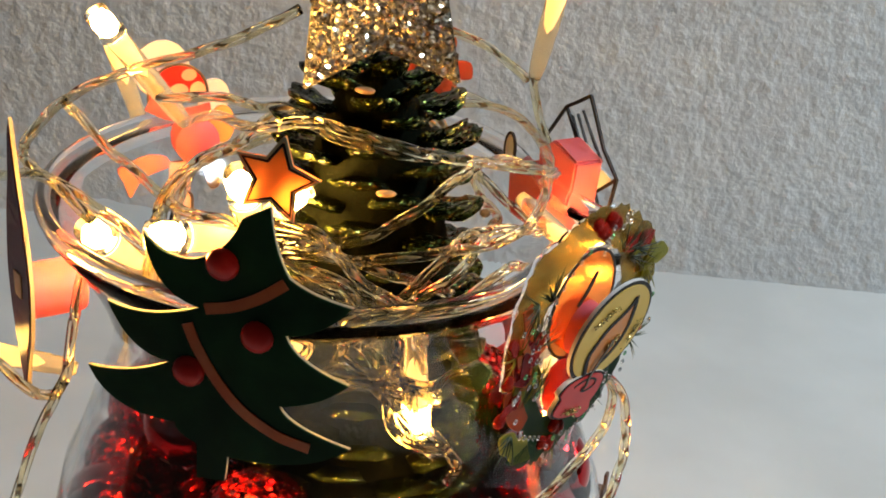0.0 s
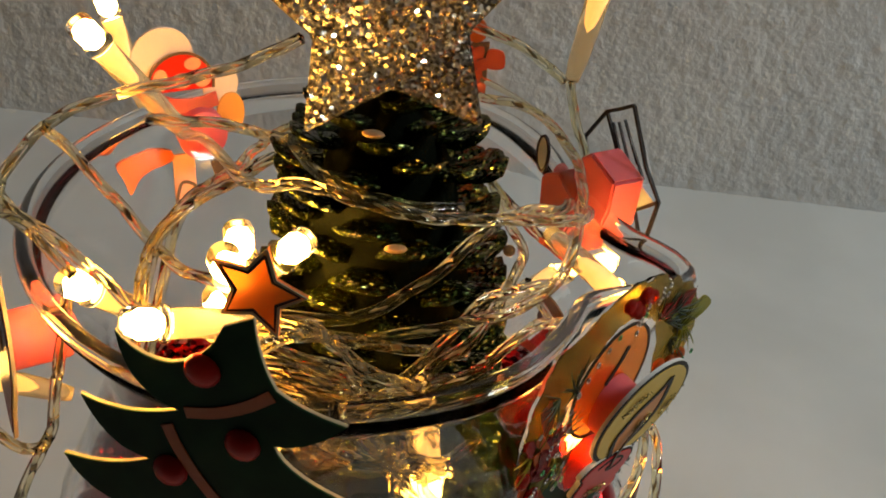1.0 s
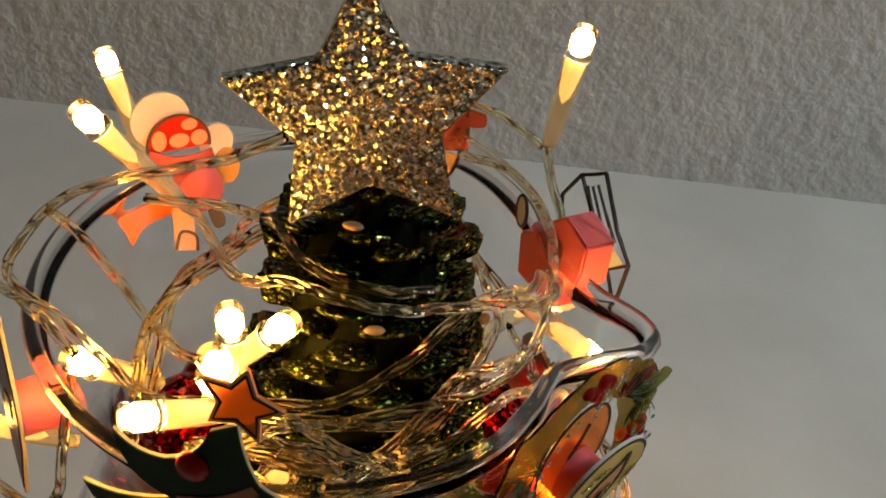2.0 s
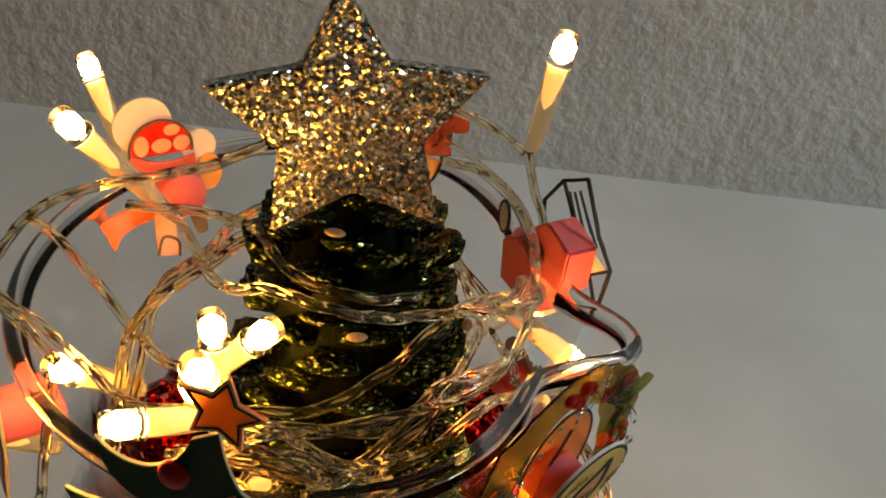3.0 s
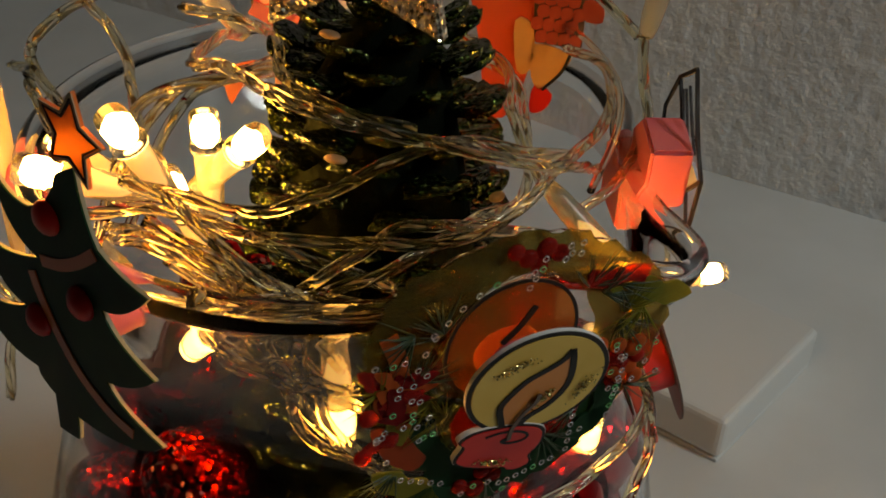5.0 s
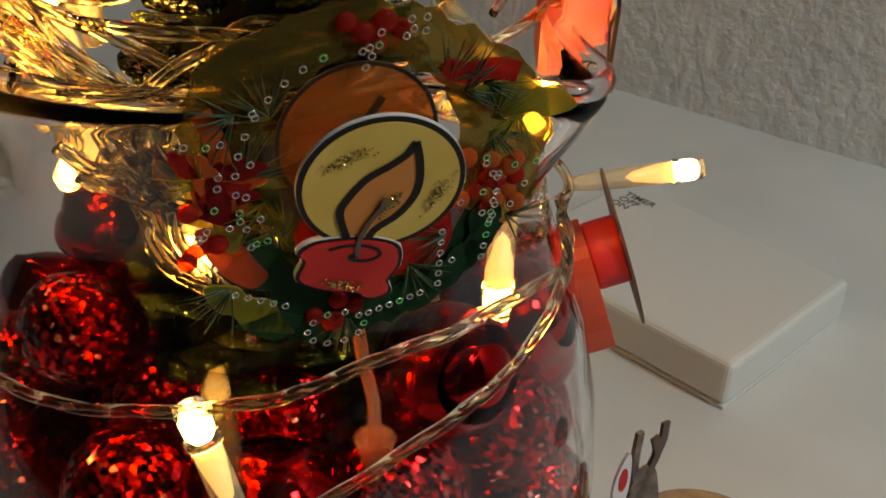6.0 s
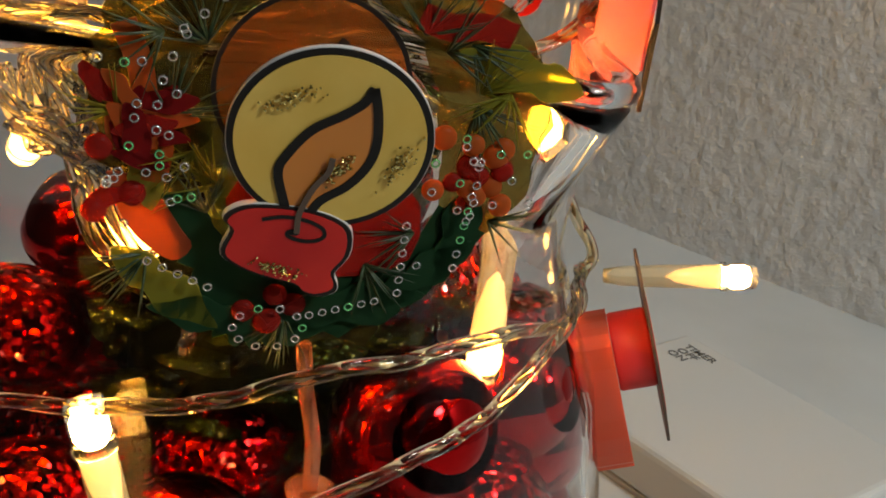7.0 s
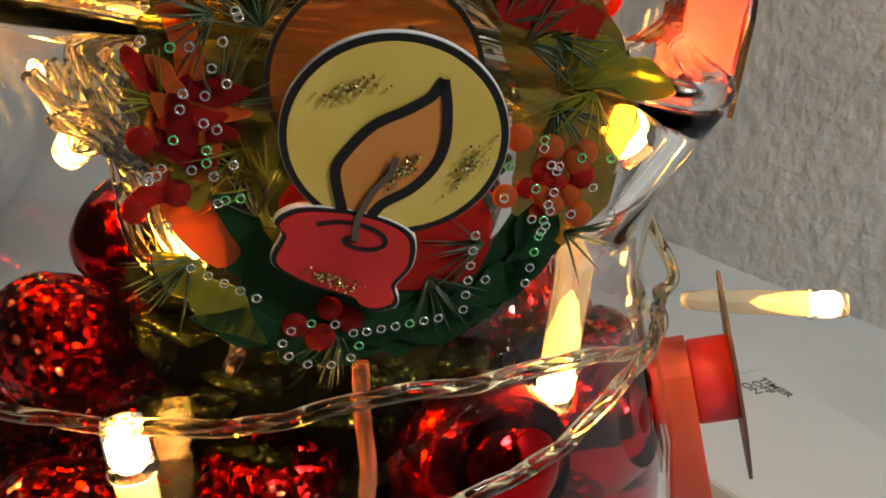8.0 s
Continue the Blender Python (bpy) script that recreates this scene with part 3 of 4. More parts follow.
    # leaves
    for cx, cy, ang, L, mat in ((25, 7, 165, 9, M_INK_LEAF), (-17.5, -25, -40, 9, M_INK_LEAF), (20, -15, 80, 8, M_INK_GREEN), (7, -27, 10, 10, M_INK_GREEN), (-12, -29, 170, 8, M_INK_GREEN), (-21, -6, 100, 8, M_INK_LEAF), (16, -22, 40, 8, M_INK_GREEN)):
        w = L * 0.36
        out = [(cx + u * cos(radians(ang)) - v * sin(radians(ang)), cy + u * sin(radians(ang)) + v * cos(radians(ang))) for u, v in ((-L, 0), (-L * 0.5, w * 0.8), (-L * 0.2, w * 0.6), (L * 0.2, w), (L * 0.6, w * 0.45), (L, 0), (L * 0.6, -w * 0.5), (L * 0.2, -w), (-L * 0.2, -w * 0.6), (-L * 0.5, -w * 0.8))]
        part("leaf", plate(bmesh.new(), rounded(out, 3), 0.5, 0.9), mat, wreath)
    # bows and berries
    part("ribbon", stroke(bmesh.new(), [(-23.5, 10), (-21.5, 5), (-20.6, 0), (-18.8, -5), (-19.6, -10)], 3.0, 0.6, 0.9), M_INK_ORANGE, wreath, "orange-red ribbon")
    part("ribbon", stroke(bmesh.new(), [(11, 13.4), (15, 12.2), (19, 12.6), (23, 11.6)], 3.4, 0.9, 1.2), M_INK_RED, wreath, "red ribbon")
    for k in range(15):
        cx, cy = -21 + rnd.gauss(0, 2.6), -4 + rnd.gauss(0, 5.0)
        ang, L = rnd.uniform(0, 360), rnd.uniform(2.6, 4.4)
        w = L * rnd.uniform(0.3, 0.5)
        lobe = [(-L, 0), (-L * 0.55, w * rnd.uniform(0.5, 1)), (0, w * rnd.uniform(0.6, 1.1)), (L * 0.5, w * rnd.uniform(0.4, 1)), (L, 0), (L * 0.3, -w), (-L * 0.2, -w * rnd.uniform(0.5, 1.1)), (-L * 0.6, -w * 0.5)]
        part("petal", plate(bmesh.new(), rounded([(cx + u * cos(radians(ang)) - v * sin(radians(ang)), cy + u * sin(radians(ang)) + v * cos(radians(ang))) for u, v in lobe], 3), 0.95 + 0.05 * k, 1.15 + 0.05 * k), (M_INK_RED, M_INK_ORANGE, M_INK_DEEP)[k % 3], wreath, "translucent red petal")
    part("orange_print", plate(bmesh.new(), rounded([(-25, -9), (-20, -10.5), (-16, -16.5), (-14.5, -19), (-17, -21), (-21.5, -17.5), (-24, -13)], 3), 0.2, 0.5), M_INK_DENSE, wreath, "orange printed patch")
    berries = [(-4.3, -29.6, 1.9), (-1, -27, 1.7), (-7.5, -28, 1.6), (-3.5, -25.5, 1.6), (-22, -11.5, 1.7), (-26, -5.5, 1.7), (-26.5, -14, 1.6), (-1, 20, 1.7), (2, 21.5, 1.8), (4.5, 20, 1.6), (1, 18.4, 1.5), (-3.5, 21.8, 1.5)]
    berries += [(21.5 + rnd.gauss(0, 3.4), -6.5 + rnd.gauss(0, 3.4), rnd.uniform(1.3, 1.9)) for k in range(15)]
    for k, (x, y, r) in enumerate(berries):
        bead(wreath, x, y, 0.9 + 0.03 * k, r, M_INK_RED if x < 10 or k % 3 == 0 else M_INK_ORANGE, "berry", "red printed berry")
    # rhinestones, small rings of clear beads
    gems = [(-4.3 + 4.6 * cos(k * 0.63), -29.6 + 3.0 * sin(k * 0.63)) for k in range(10)] + [(1 + 1.7 * k, -27.6 + 0.45 * k) for k in range(6)] + [(12.4, -24 + 2.0 * k) for k in range(6)] + [(19.5 + 0.2 * k, -20 + 2.1 * k) for k in range(6)]
    gems += [(20 + 5.5 * cos(k * 0.9), -7 + 4.6 * sin(k * 0.9)) for k in range(7)] + [(-20 + 1.9 * k, -20 - 0.9 * k) for k in range(5)] + [(-21 + rnd.gauss(0, 3.5), -4 + rnd.gauss(0, 6)) for k in range(14)] + [(20.5 + rnd.gauss(0, 4), -9 + rnd.gauss(0, 5)) for k in range(12)] + [(-18, -3), (-16, -7), (-22, -1), (-15, -11), (-25, -9), (-1, 15.5)]
    gems += [(0.5 + 20 * cos(radians(112 + 9 * k)), -1 + 20 * sin(radians(112 + 9 * k))) for k in range(12)] + [(2 + rnd.gauss(0, 4), 20 + rnd.gauss(0, 1.6)) for k in range(10)]
    for x, y in gems:
        bm = bmesh.new()
        path = [Vector((x + 0.5 * cos(k * pi / 5), y + 0.5 * sin(k * pi / 5), 2.6)) / 1000 for k in range(11)]
        sweep(bm, path, 0.00014, 6)
        part("rhinestone", bm, M_GEM if rnd.random() > 0.2 else M_GEM_GREEN, wreath, "", True)
    return top


candle = candle_sticker()


def free_frame(x, y, z, az, spin=0.0, lean=0.0):
    """A frame standing upright at a place; its face looks towards the azimuth az."""
    return Matrix.Translation((x, y, z)) @ Matrix.Rotation(radians(az) + pi / 2, 4, "Z") @ Matrix.Rotation(pi / 2 + radians(lean), 4, "X") @ Matrix.Rotation(radians(spin), 4, "Z")


def house_sticker():
    """A clear film with an inked house, held off the glass by two foam pads."""
    top = group("house_sticker", free_frame(0.0585, 0.013, 0.193, 20), "clear film house sticker with black ink lines on foam pads", "sticker")
    film = [(3.7, 14), (12.9, 8.5), (19.6, -1), (17, -20), (-7.5, -18), (-10.4, -3.4)]
    part("film", plate(bmesh.new(), film, -0.15, 0.15), M_FILM, top, "clear plastic film").visible_shadow = False
    for pts in ([(3.7, 14), (-4, 2.3), (-10.4, -3.4), (-7.9, -17.7)], [(3.7, 14), (8.5, 11), (12.9, 8.5), (19.6, -1), (17, -20)], [(12.9, 8.5), (5, -1), (-1.2, -8)], [(-10.4, -3.4), (-3, -9.5), (-7.9, -17.7)]):
        part("ink_line", stroke(bmesh.new(), pts, 0.85, -0.35, 0.35, 1), M_PRINT, top)
    for a, b in (((8, 8), (1, -1)), ((6, 9.5), (-1, 1.5)), ((10, 7), (4, -1.5)), ((2, 5), (-4, -1))):
        part("ink_line", stroke(bmesh.new(), [a, b], 0.5, -0.3, 0.3, 1), M_PRINT, top)
    part("window", plate(bmesh.new(), [(-9.2, -4), (-4.0, -2.5), (-3.6, -9)], -0.3, 0.3), M_BLUE, top, "grey-blue window")
    for outline, z0, z1, mat, label in (([(-4, -13), (9, -13), (11, -2), (5, 3), (-5, 0)], -9, -0.3, M_FOAM, "cut pink foam block"), ([(2, -22), (18, -21), (19, -9), (12, -5), (3, -10)], -12, -1.5, M_FOAM2, "cut orange foam block")):
        bm = plate(bmesh.new(), outline, z0, z1)
        bmesh.ops.bevel(bm, geom=[e for e in bm.edges if e.calc_face_angle(0) > 0.3], offset=0.0006, segments=2, affect="EDGES")
        part("foam_block", bm, mat, top, label)
    lf = group("window_sticker", free_frame(0.0415, 0.030, 0.188, 20), "small clear sticker with a blue-grey ink oval", "sticker")
    part("oval", plate(bmesh.new(), disc_outline(0, 0, 2.2, 4.4), -0.15, 0.15), M_BLUE, lf)
    part("ink_line", stroke(bmesh.new(), disc_outline(0, 0, 2.3, 4.5, 24) + [(2.3, 0)], 0.7, -0.3, 0.3, 1), M_PRINT, lf)


house_sticker()


def figure_sticker():
    """The back of a winter figure: bobble, knitted cap, scarf and boots."""
    top = group("winter_figure_sticker", free_frame(-0.0445, 0.055, 0.19, -70), "peach and red winter figure sticker seen from behind", "sticker")
    part("bobble", plate(bmesh.new(), disc_outline(-4.4, 10.2, 7.6, 7.9), -1.2, -0.4), M_SNOW, top, "pinkish white bobble")
    part("ear_disc", plate(bmesh.new(), disc_outline(10, 1.5, 4.6, 5.2), -1.6, -0.9), M_SNOW, top)
    part("ear_flap", plate(bmesh.new(), disc_outline(12.4, -6.2, 3.6, 5.4), -1.0, -0.2), M_EAR, top, "orange ear flap")
    cap = [(8.2 * cos(radians(a)) - 0.4, 3.2 + 8.4 * sin(radians(a))) for a in range(-10, 191, 10)]
    part("cap", plate(bmesh.new(), cap, -0.3, 0.5), M_RED, top, "red knitted cap")
    part("cap_line", stroke(bmesh.new(), cap, 0.7, 0.5, 0.75, 1), M_BROWN, top)
    for cx, cy, rx, ry in ((-5.4, 5.0, 1.9, 2.9), (-0.2, 4.4, 2.6, 2.0), (5.0, 4.4, 2.2, 2.2), (2.6, 8.6, 2.1, 1.6)):
        part("cap_patch", plate(bmesh.new(), disc_outline(cx, cy, rx, ry, 20), 0.5, 0.8), M_SKIN, top, "peach patch")
    part("brim", stroke(bmesh.new(), [(-8.8, 1.4), (-3, -1.6), (3, -2.2), (8.6, -1.2)], 3.6, 0.4, 1.2), M_FOAM2, top)
    foam_pad(top, 3.8, -9.5, 6.6, -2.0, 4.5, M_FOAM, 0.95)
    part("scarf", plate(bmesh.new(), rounded([(-4, -14.5), (-9, -13.5), (-14, -15), (-18, -17), (-16.5, -21), (-15, -25.5), (-12.5, -21.5), (-9, -19), (-4, -17.5)], 3), -0.6, 0.4), M_ORANGE, top, "orange scarf end")
    part("leg", plate(bmesh.new(), [(-3.6, -16), (2.0, -16), (2.4, -31), (-3.4, -29.6)], -0.6, 0.2), M_SKIN, top)
    part("boot", plate(bmesh.new(), rounded([(6.6, -19), (10, -19.5), (11, -24), (8.4, -25), (7, -22)], 3), -0.6, 0.3), M_BROWN, top)
    part("leg_line", stroke(bmesh.new(), [(-3.4, -29.6), (-1.5, -24), (2.4, -26), (2.6, -31)], 0.8, 0.2, 0.5), M_BROWN, top)


figure_sticker()


def chimney_sticker():
    """The back of a rooftop sticker: a stack of red bricks above a bell-shaped stocking."""
    top = group("chimney_sticker", free_frame(0.028, 0.050, 0.20, -88), "red brick chimney and stocking sticker seen through the vase", "sticker")
    part("film", plate(bmesh.new(), rounded([(-10, 8), (-1, 16), (7, 8), (8, -4), (0, -10), (-4, -20), (-8, -24), (-11, -10)], 4), -0.2, 0.0), M_FILM, top, "clear plastic film").visible_shadow = False
    for j in range(4):
        for i in range(4):
            x = -10 + 2.7 * i + (1.2 if j % 2 else 0)
            part("brick", plate(bmesh.new(), rounded([(x, 6.6 - 3.1 * j), (x + 2.3, 6.9 - 3.1 * j), (x + 2.3, 4.2 - 3.1 * j), (x, 4.0 - 3.1 * j)], 2), 0.0, 0.7), M_BRICK, top)
    part("mortar", plate(bmesh.new(), [(-10.2, 7.2), (1.8, 8.2), (2.0, -6.0), (-9.4, -5.4)], -0.1, 0.25), M_BROWN, top)
    part("knob", plate(bmesh.new(), disc_outline(-1.6, 11, 2.6, 3.0), -0.1, 0.6), M_INK_ORANGE, top)
    part("arm", plate(bmesh.new(), rounded([(1.5, 6), (5.4, 5.6), (6, 1.5), (3, 1), (1.5, 2)], 3), -0.1, 0.6), M_BRICK, top)
    part("stocking", plate(bmesh.new(), rounded([(-9, -6), (-0.4, -7.5), (-2, -12), (-6, -17), (-9, -14)], 3), -0.1, 0.5), M_EAR, top, "amber stocking")
    part("stocking_line", stroke(bmesh.new(), [(-0.4, -7.5), (-2, -12), (-6, -17)], 0.7, 0.5, 0.75), M_PRINT, top)
    part("toe", plate(bmesh.new(), rounded([(-8, -16), (-3.6, -18), (-5, -22), (-8.5, -23)], 3), -0.1, 0.5), M_RED, top)
    part("cuff", plate(bmesh.new(), rounded([(-14, -1), (-9.5, -2), (-9.2, -12), (-12.5, -13)], 3), -0.1, 0.5), M_EAR, top)
    part("panel", plate(bmesh.new(), rounded([(-25, 8), (-12, 11), (-9.5, -8), (-13, -24), (-19, -25), (-22, -8)], 3), -0.9, -0.3), M_ORANGE2, top, "orange card panel")


chimney_sticker()


def edge_cards():
    """Two cards that stand off the sides of the vase on foam, and a deer card below."""
    a = group("round_sticker", free_frame(-0.0755, -0.0213, 0.1803, -156), "tall narrow dark red card sticker on pink foam", "sticker")
    oval = rounded([(0, 30), (3, 18), (6, 8), (8, -4), (6.5, -16), (3, -24), (0, -33), (-4, -24), (-7, -14), (-8, -4), (-6, 8), (-3, 18)], 3)
    part("card", plate(bmesh.new(), oval, -0.4, 0.4), M_CREAM, a)
    part("print", plate(bmesh.new(), [(x * 0.9, y * 0.95) for x, y in oval], 0.4, 0.6), M_INK_DEEP, a, "deep red print")
    part("patch", plate(bmesh.new(), [(-2.5, -4), (2.5, -3.4), (2.2, -9), (-2.2, -9.4)], 0.6, 0.8), M_EAR, a, "amber square")
    foam_pad(a, 1, -8, 6.0, -12, -0.4, M_FOAM)
    b = group("flag_sticker", free_frame(0.0624, 0.0468, 0.1154, 25, 0, -20), "thin red card sticker on a stack of red foam", "sticker")
    part("card", plate(bmesh.new(), rounded([(0, 24), (8, 14), (10, 0), (6, -12), (0, -21), (-7, -12), (-10, 0), (-7, 14)], 4), -0.3, 0.3), M_BROWN, b)
    part("print", plate(bmesh.new(), disc_outline(0, 0, 8, 14), 0.3, 0.5), M_RED, b)
    foam_pad(b, 0, 2, 8.2, -8.0, -0.3, M_FOAM_RED)
    shape = [(-9, 8), (0, 9.5), (8.5, 8), (10.5, -2), (8, -14), (5.5, -29), (1, -24), (-6, -21), (-10, -8)]
    part("backing", plate(bmesh.new(), rounded(shape, 3), -16.6, -8.1), M_ORANGE2, b, "thick orange-red foam backing")
    part("backing_line", plate(bmesh.new(), [(x * 1.02, y * 1.02) for x, y in rounded(shape, 3)], -17.0, -16.6), M_BROWN, b)
    c = group("deer_sticker", free_frame(0.080, 0.023, 0.080, -35), "brown deer card sticker with dark antlers", "sticker")
    part("head", plate(bmesh.new(), rounded([(-6, -6), (-1, -4), (2, -10), (4, -24), (-5, -24), (-7, -14)], 3), -0.5, 0.5), M_TWIG, c)
    part("antler", stroke(bmesh.new(), [(-5.4, -7), (-6.6, -1), (-6.4, 8)], 2.0, -0.5, 0.6), M_TWIG, c)
    part("antler", stroke(bmesh.new(), [(-1.5, -6), (0.4, -1), (-1.0, 4.0)], 2.2, -0.5, 0.6), M_BROWN, c)
    part("antler", stroke(bmesh.new(), [(0.2, -2), (1.6, 2), (1.7, 7.5)], 2.2, -0.4, 0.5), M_BROWN, c)
    part("patch", plate(bmesh.new(), rounded([(-12, -3), (-9, 3), (-7.5, -2), (-8, -12), (-12, -10)], 3), -0.4, 0.4), M_SNOW, c, "white and red patch")
    part("patch_print", plate(bmesh.new(), disc_outline(-9.8, -4.5, 1.3, 3.4), 0.4, 0.6), M_RED, c)
    d = group("wood_slice", pose(0.094, 0.070, 0), "small brown wooden slice lying on the table", "wood slice")
    part("bark", lathe([(0, 0), (0.0235, 0), (0.025, 0.002), (0.0245, 0.010), (0.023, 0.0118), (0, 0.0118)], 36), M_BROWN, d, smooth=True)
    part("cut_face", lathe([(0, 0.0118), (0.0222, 0.0118), (0.0222, 0.0124), (0, 0.0124)], 36), M_WOOD, d)
    # the amber plastic pick that hangs among the baubles
    e = group("plastic_pick", Matrix(), "amber plastic pick hanging among the baubles", "pick")
    part("stem", sweep(bmesh.new(), smooth_path([Vector(p) / 1000 for p in ((33, -42, 143), (34, -42, 136), (36, -42, 128), (37, -43, 120))], 6), 0.0012, 10), M_PICK, e, smooth=True)
    part("cup", lathe([(0, 0.0), (0.0008, 0.0), (0.0028, 0.010), (0.0038, 0.0135), (0.003, 0.0135), (0, 0.010)], 16, None, Matrix.Translation((0.037, -0.043, 0.107))), M_PICK, e, smooth=True)


edge_cards()


# ---------------------------------------------------------------- red balls
def red_ball(m, mat, size):
    top = group("bauble", m, "shiny red glass bauble lying in the vase" if mat is M_BALL else "red glittered bauble lying in the vase", "bauble", "red baubles in the vase")
    bm = bmesh.new()
    bmesh.ops.create_uvsphere(bm, u_segments=40, v_segments=24, radius=size)
    part("ball", bm, mat, top, smooth=True)
    bm = lathe([(0, size * 0.96), (0.0034, size * 0.96), (0.0034, size * 1.14), (0.0028, size * 1.2), (0, size * 1.2)], 16)
    part("cap", bm, M_COPPER, top, "metal cap", True)
    return top


rnd = random.Random(11)
BALLS = []
for z, rr, n, off in ((17, 0, 1, 0), (17, 34, 7, 10), (36, 48, 10, 0), (38, 20, 4, 0), (58, 55, 11, 15), (60, 25, 5, 40), (80, 59, 13, 0), (82, 29, 6, 10), (103, 56, 13, 20), (102, 29, 6, 0), (121, 51, 12, 5), (135, 40, 8, 85)):
    for k in range(n):
        a = off + (360 * k / n if z < 130 else 25 * k)
        BALLS.append((a + rnd.uniform(-3, 3), rr + rnd.uniform(-1.0, 0.5), z + rnd.uniform(-2.5, 2.5)))
BALLS = [b for b in BALLS if not (b[2] > 108 and -105 < (b[0] + 180) % 360 - 180 < -38)]
EXTRA = [(-150, 46, 104), (-166, 46, 112), (172, 46, 130), (148, 44, 131), (-178, 47, 106), (-140, 47, 88), (-158, 44, 136), (-118, 48, 98), (-85, 50, 96), (-98, 47, 112)]
SIDE = [(Vector((-0.0413, -0.0095, 0.1314)), 0.0100, True), (Vector((-0.0263, -0.0385, 0.1237)), 0.0122, False)]
BALLS = [b for b in BALLS if all((cyl(*b) + shift(b[2]) - p).length > r + 0.0115 for p, r, _ in SIDE)]
for b in EXTRA:
    if all((cyl(*b) - cyl(*q)).length > 0.0215 for q in BALLS) and all((cyl(*b) + shift(b[2]) - p).length > r + 0.0115 for p, r, _ in SIDE):
        BALLS.append(b)
for p, r, plain in SIDE:
    red_ball(Matrix.Translation(p) @ Euler((pi + 0.3, 0.4, 0)).to_matrix().to_4x4(), M_BALL if plain else M_BALL_GLIT, r)
for i, (a, r, z) in enumerate(BALLS):
    m = Matrix.Translation(cyl(a, r, z) + shift(z)) @ Euler((pi + rnd.uniform(-0.5, 0.5), rnd.uniform(-0.5, 0.5), 0)).to_matrix().to_4x4()
    red_ball(m, M_BALL if i % 3 == 0 else M_BALL_GLIT, rnd.uniform(0.0122, 0.0138))


# ---------------------------------------------------------------- battery case
def battery_case():
    m = Matrix.Translation((0.0865, 0.1545, 0)) @ Matrix.Rotation(radians(-24), 4, "Z")
    top = group("battery_case", m, "white plastic battery case with a timer switch lying on the table", "battery case")
    part("tray", box_bm(-0.105, -0.0034, 0.0, 0.0039, 0.0794, 0.0016, 0.0005), M_CASE, top)
    part("cover", box_bm(-0.105, -0.004, 0.0018, 0.0045, 0.08, 0.0200, 0.0028), M_CASE, top)
    for txt, x, y in (("TIMER", -0.0890, 0.0675), ("OFF", -0.0912, 0.0624), ("ON", -0.0923, 0.0573)):
        cu = bpy.data.curves.new("lettering", "FONT")
        cu.body, cu.size, cu.extrude, cu.align_x = txt, 0.0056, 0.0001, "CENTER"
        cu.offset = 0.00006
        tob = bpy.data.objects.new("lettering", cu)
        scene.collection.objects.link(tob)
        dg = bpy.context.evaluated_depsgraph_get()
        me = bpy.data.meshes.new_from_object(tob.evaluated_get(dg))
        bpy.data.objects.remove(tob)
        me.materials.clear()
        me.materials.append(M_FADED)
        ob = new("lettering", me)
        ob.parent = top
        ob.matrix_basis = pose(x, y, 0.0202)
        tagged(ob, "black printed switch lettering")


battery_case()


# ---------------------------------------------------------------- fairy lights
lights = group("fairy_lights", Matrix(), "lit warm white fairy lights on clear twisted wire", "string lights")


def led(tip, tail, length=None):
    """One bulb: a clear lens with its glowing chip, and the milky sleeve with an added glow down to the wire."""
    tip, tail = Vector(tip), Vector(tail)
    d = (tail - tip).normalized()
    m = Matrix.Translation(tip) @ d.to_track_quat("Z", "Y").to_matrix().to_4x4()
    L = (tail - tip).length
    b = part("bulb", lathe([(0, 0.0006), (0.0014, 0.0004), (0.0026, 0.0), (0.0029, 0.001), (0.0029, 0.0062), (0.0033, 0.0064), (0.0033, 0.0076), (0.0029, 0.0078), (0, 0.0078)], 20, None, m), M_LENS, lights, "clear round lens", True)
    b.visible_shadow = False
    part("chip", lathe([(0, 0.0012), (0.0014, 0.0016), (0.0019, 0.003), (0.0019, 0.0058), (0.0012, 0.0070), (0, 0.0072)], 14, None, m), M_LED, b, "glowing warm chip", True)
    # added emitting cone: the sleeve only looks lit because this glows in it
    part("glow_cone", lathe([(0, 0.0082), (0.0022, 0.0084), (0.0019, 0.012), (0.0010, 0.018), (0, 0.020)], 12, None, m), M_SLEEVE_GLOW, b, "emissive cone added for chip light spreading in the sleeve", True)
    s = part("sleeve", lathe([(0, 0.0079), (0.0027, 0.0079), (0.0026, L * 0.6), (0.0022, L * 0.88), (0.0016, L), (0, L)], 16, None, m), M_SLEEVE, b, "milky plastic sleeve", True)
    return b


def strand(pts, turns=None, wire=0.00064, gap=0.00062):
    """Clear wires twisted round each other."""
    path = smooth_path(pts, 10)
    length = sum((b - a).length for a, b in zip(path, path[1:]))
    turns = turns or length / 0.038
    n = len(path)
    w = None
    for ph in (0, 2 * pi / 3, 4 * pi / 3):
        tw = []
        for i, p in enumerate(path):
            d = (path[min(i + 1, n - 1)] - path[max(i - 1, 0)]).normalized()
            s = d.cross(Vector((0.1, 0.2, 1))).normalized()
            u = s.cross(d)
            a = ph + 2 * pi * turns * i / n
            tw.append(p + gap * (cos(a) * s + sin(a) * u))
        one = part("strand" if w else "wire", sweep(bmesh.new(), tw, wire, 8), M_WIRE, w or lights, "", True)
        w = w or one
    core = bmesh.new()
    sweep(core, path, 0.00012, 5)
    part("copper_core", core, M_COPPER, w, "thin copper core", True)
    return w


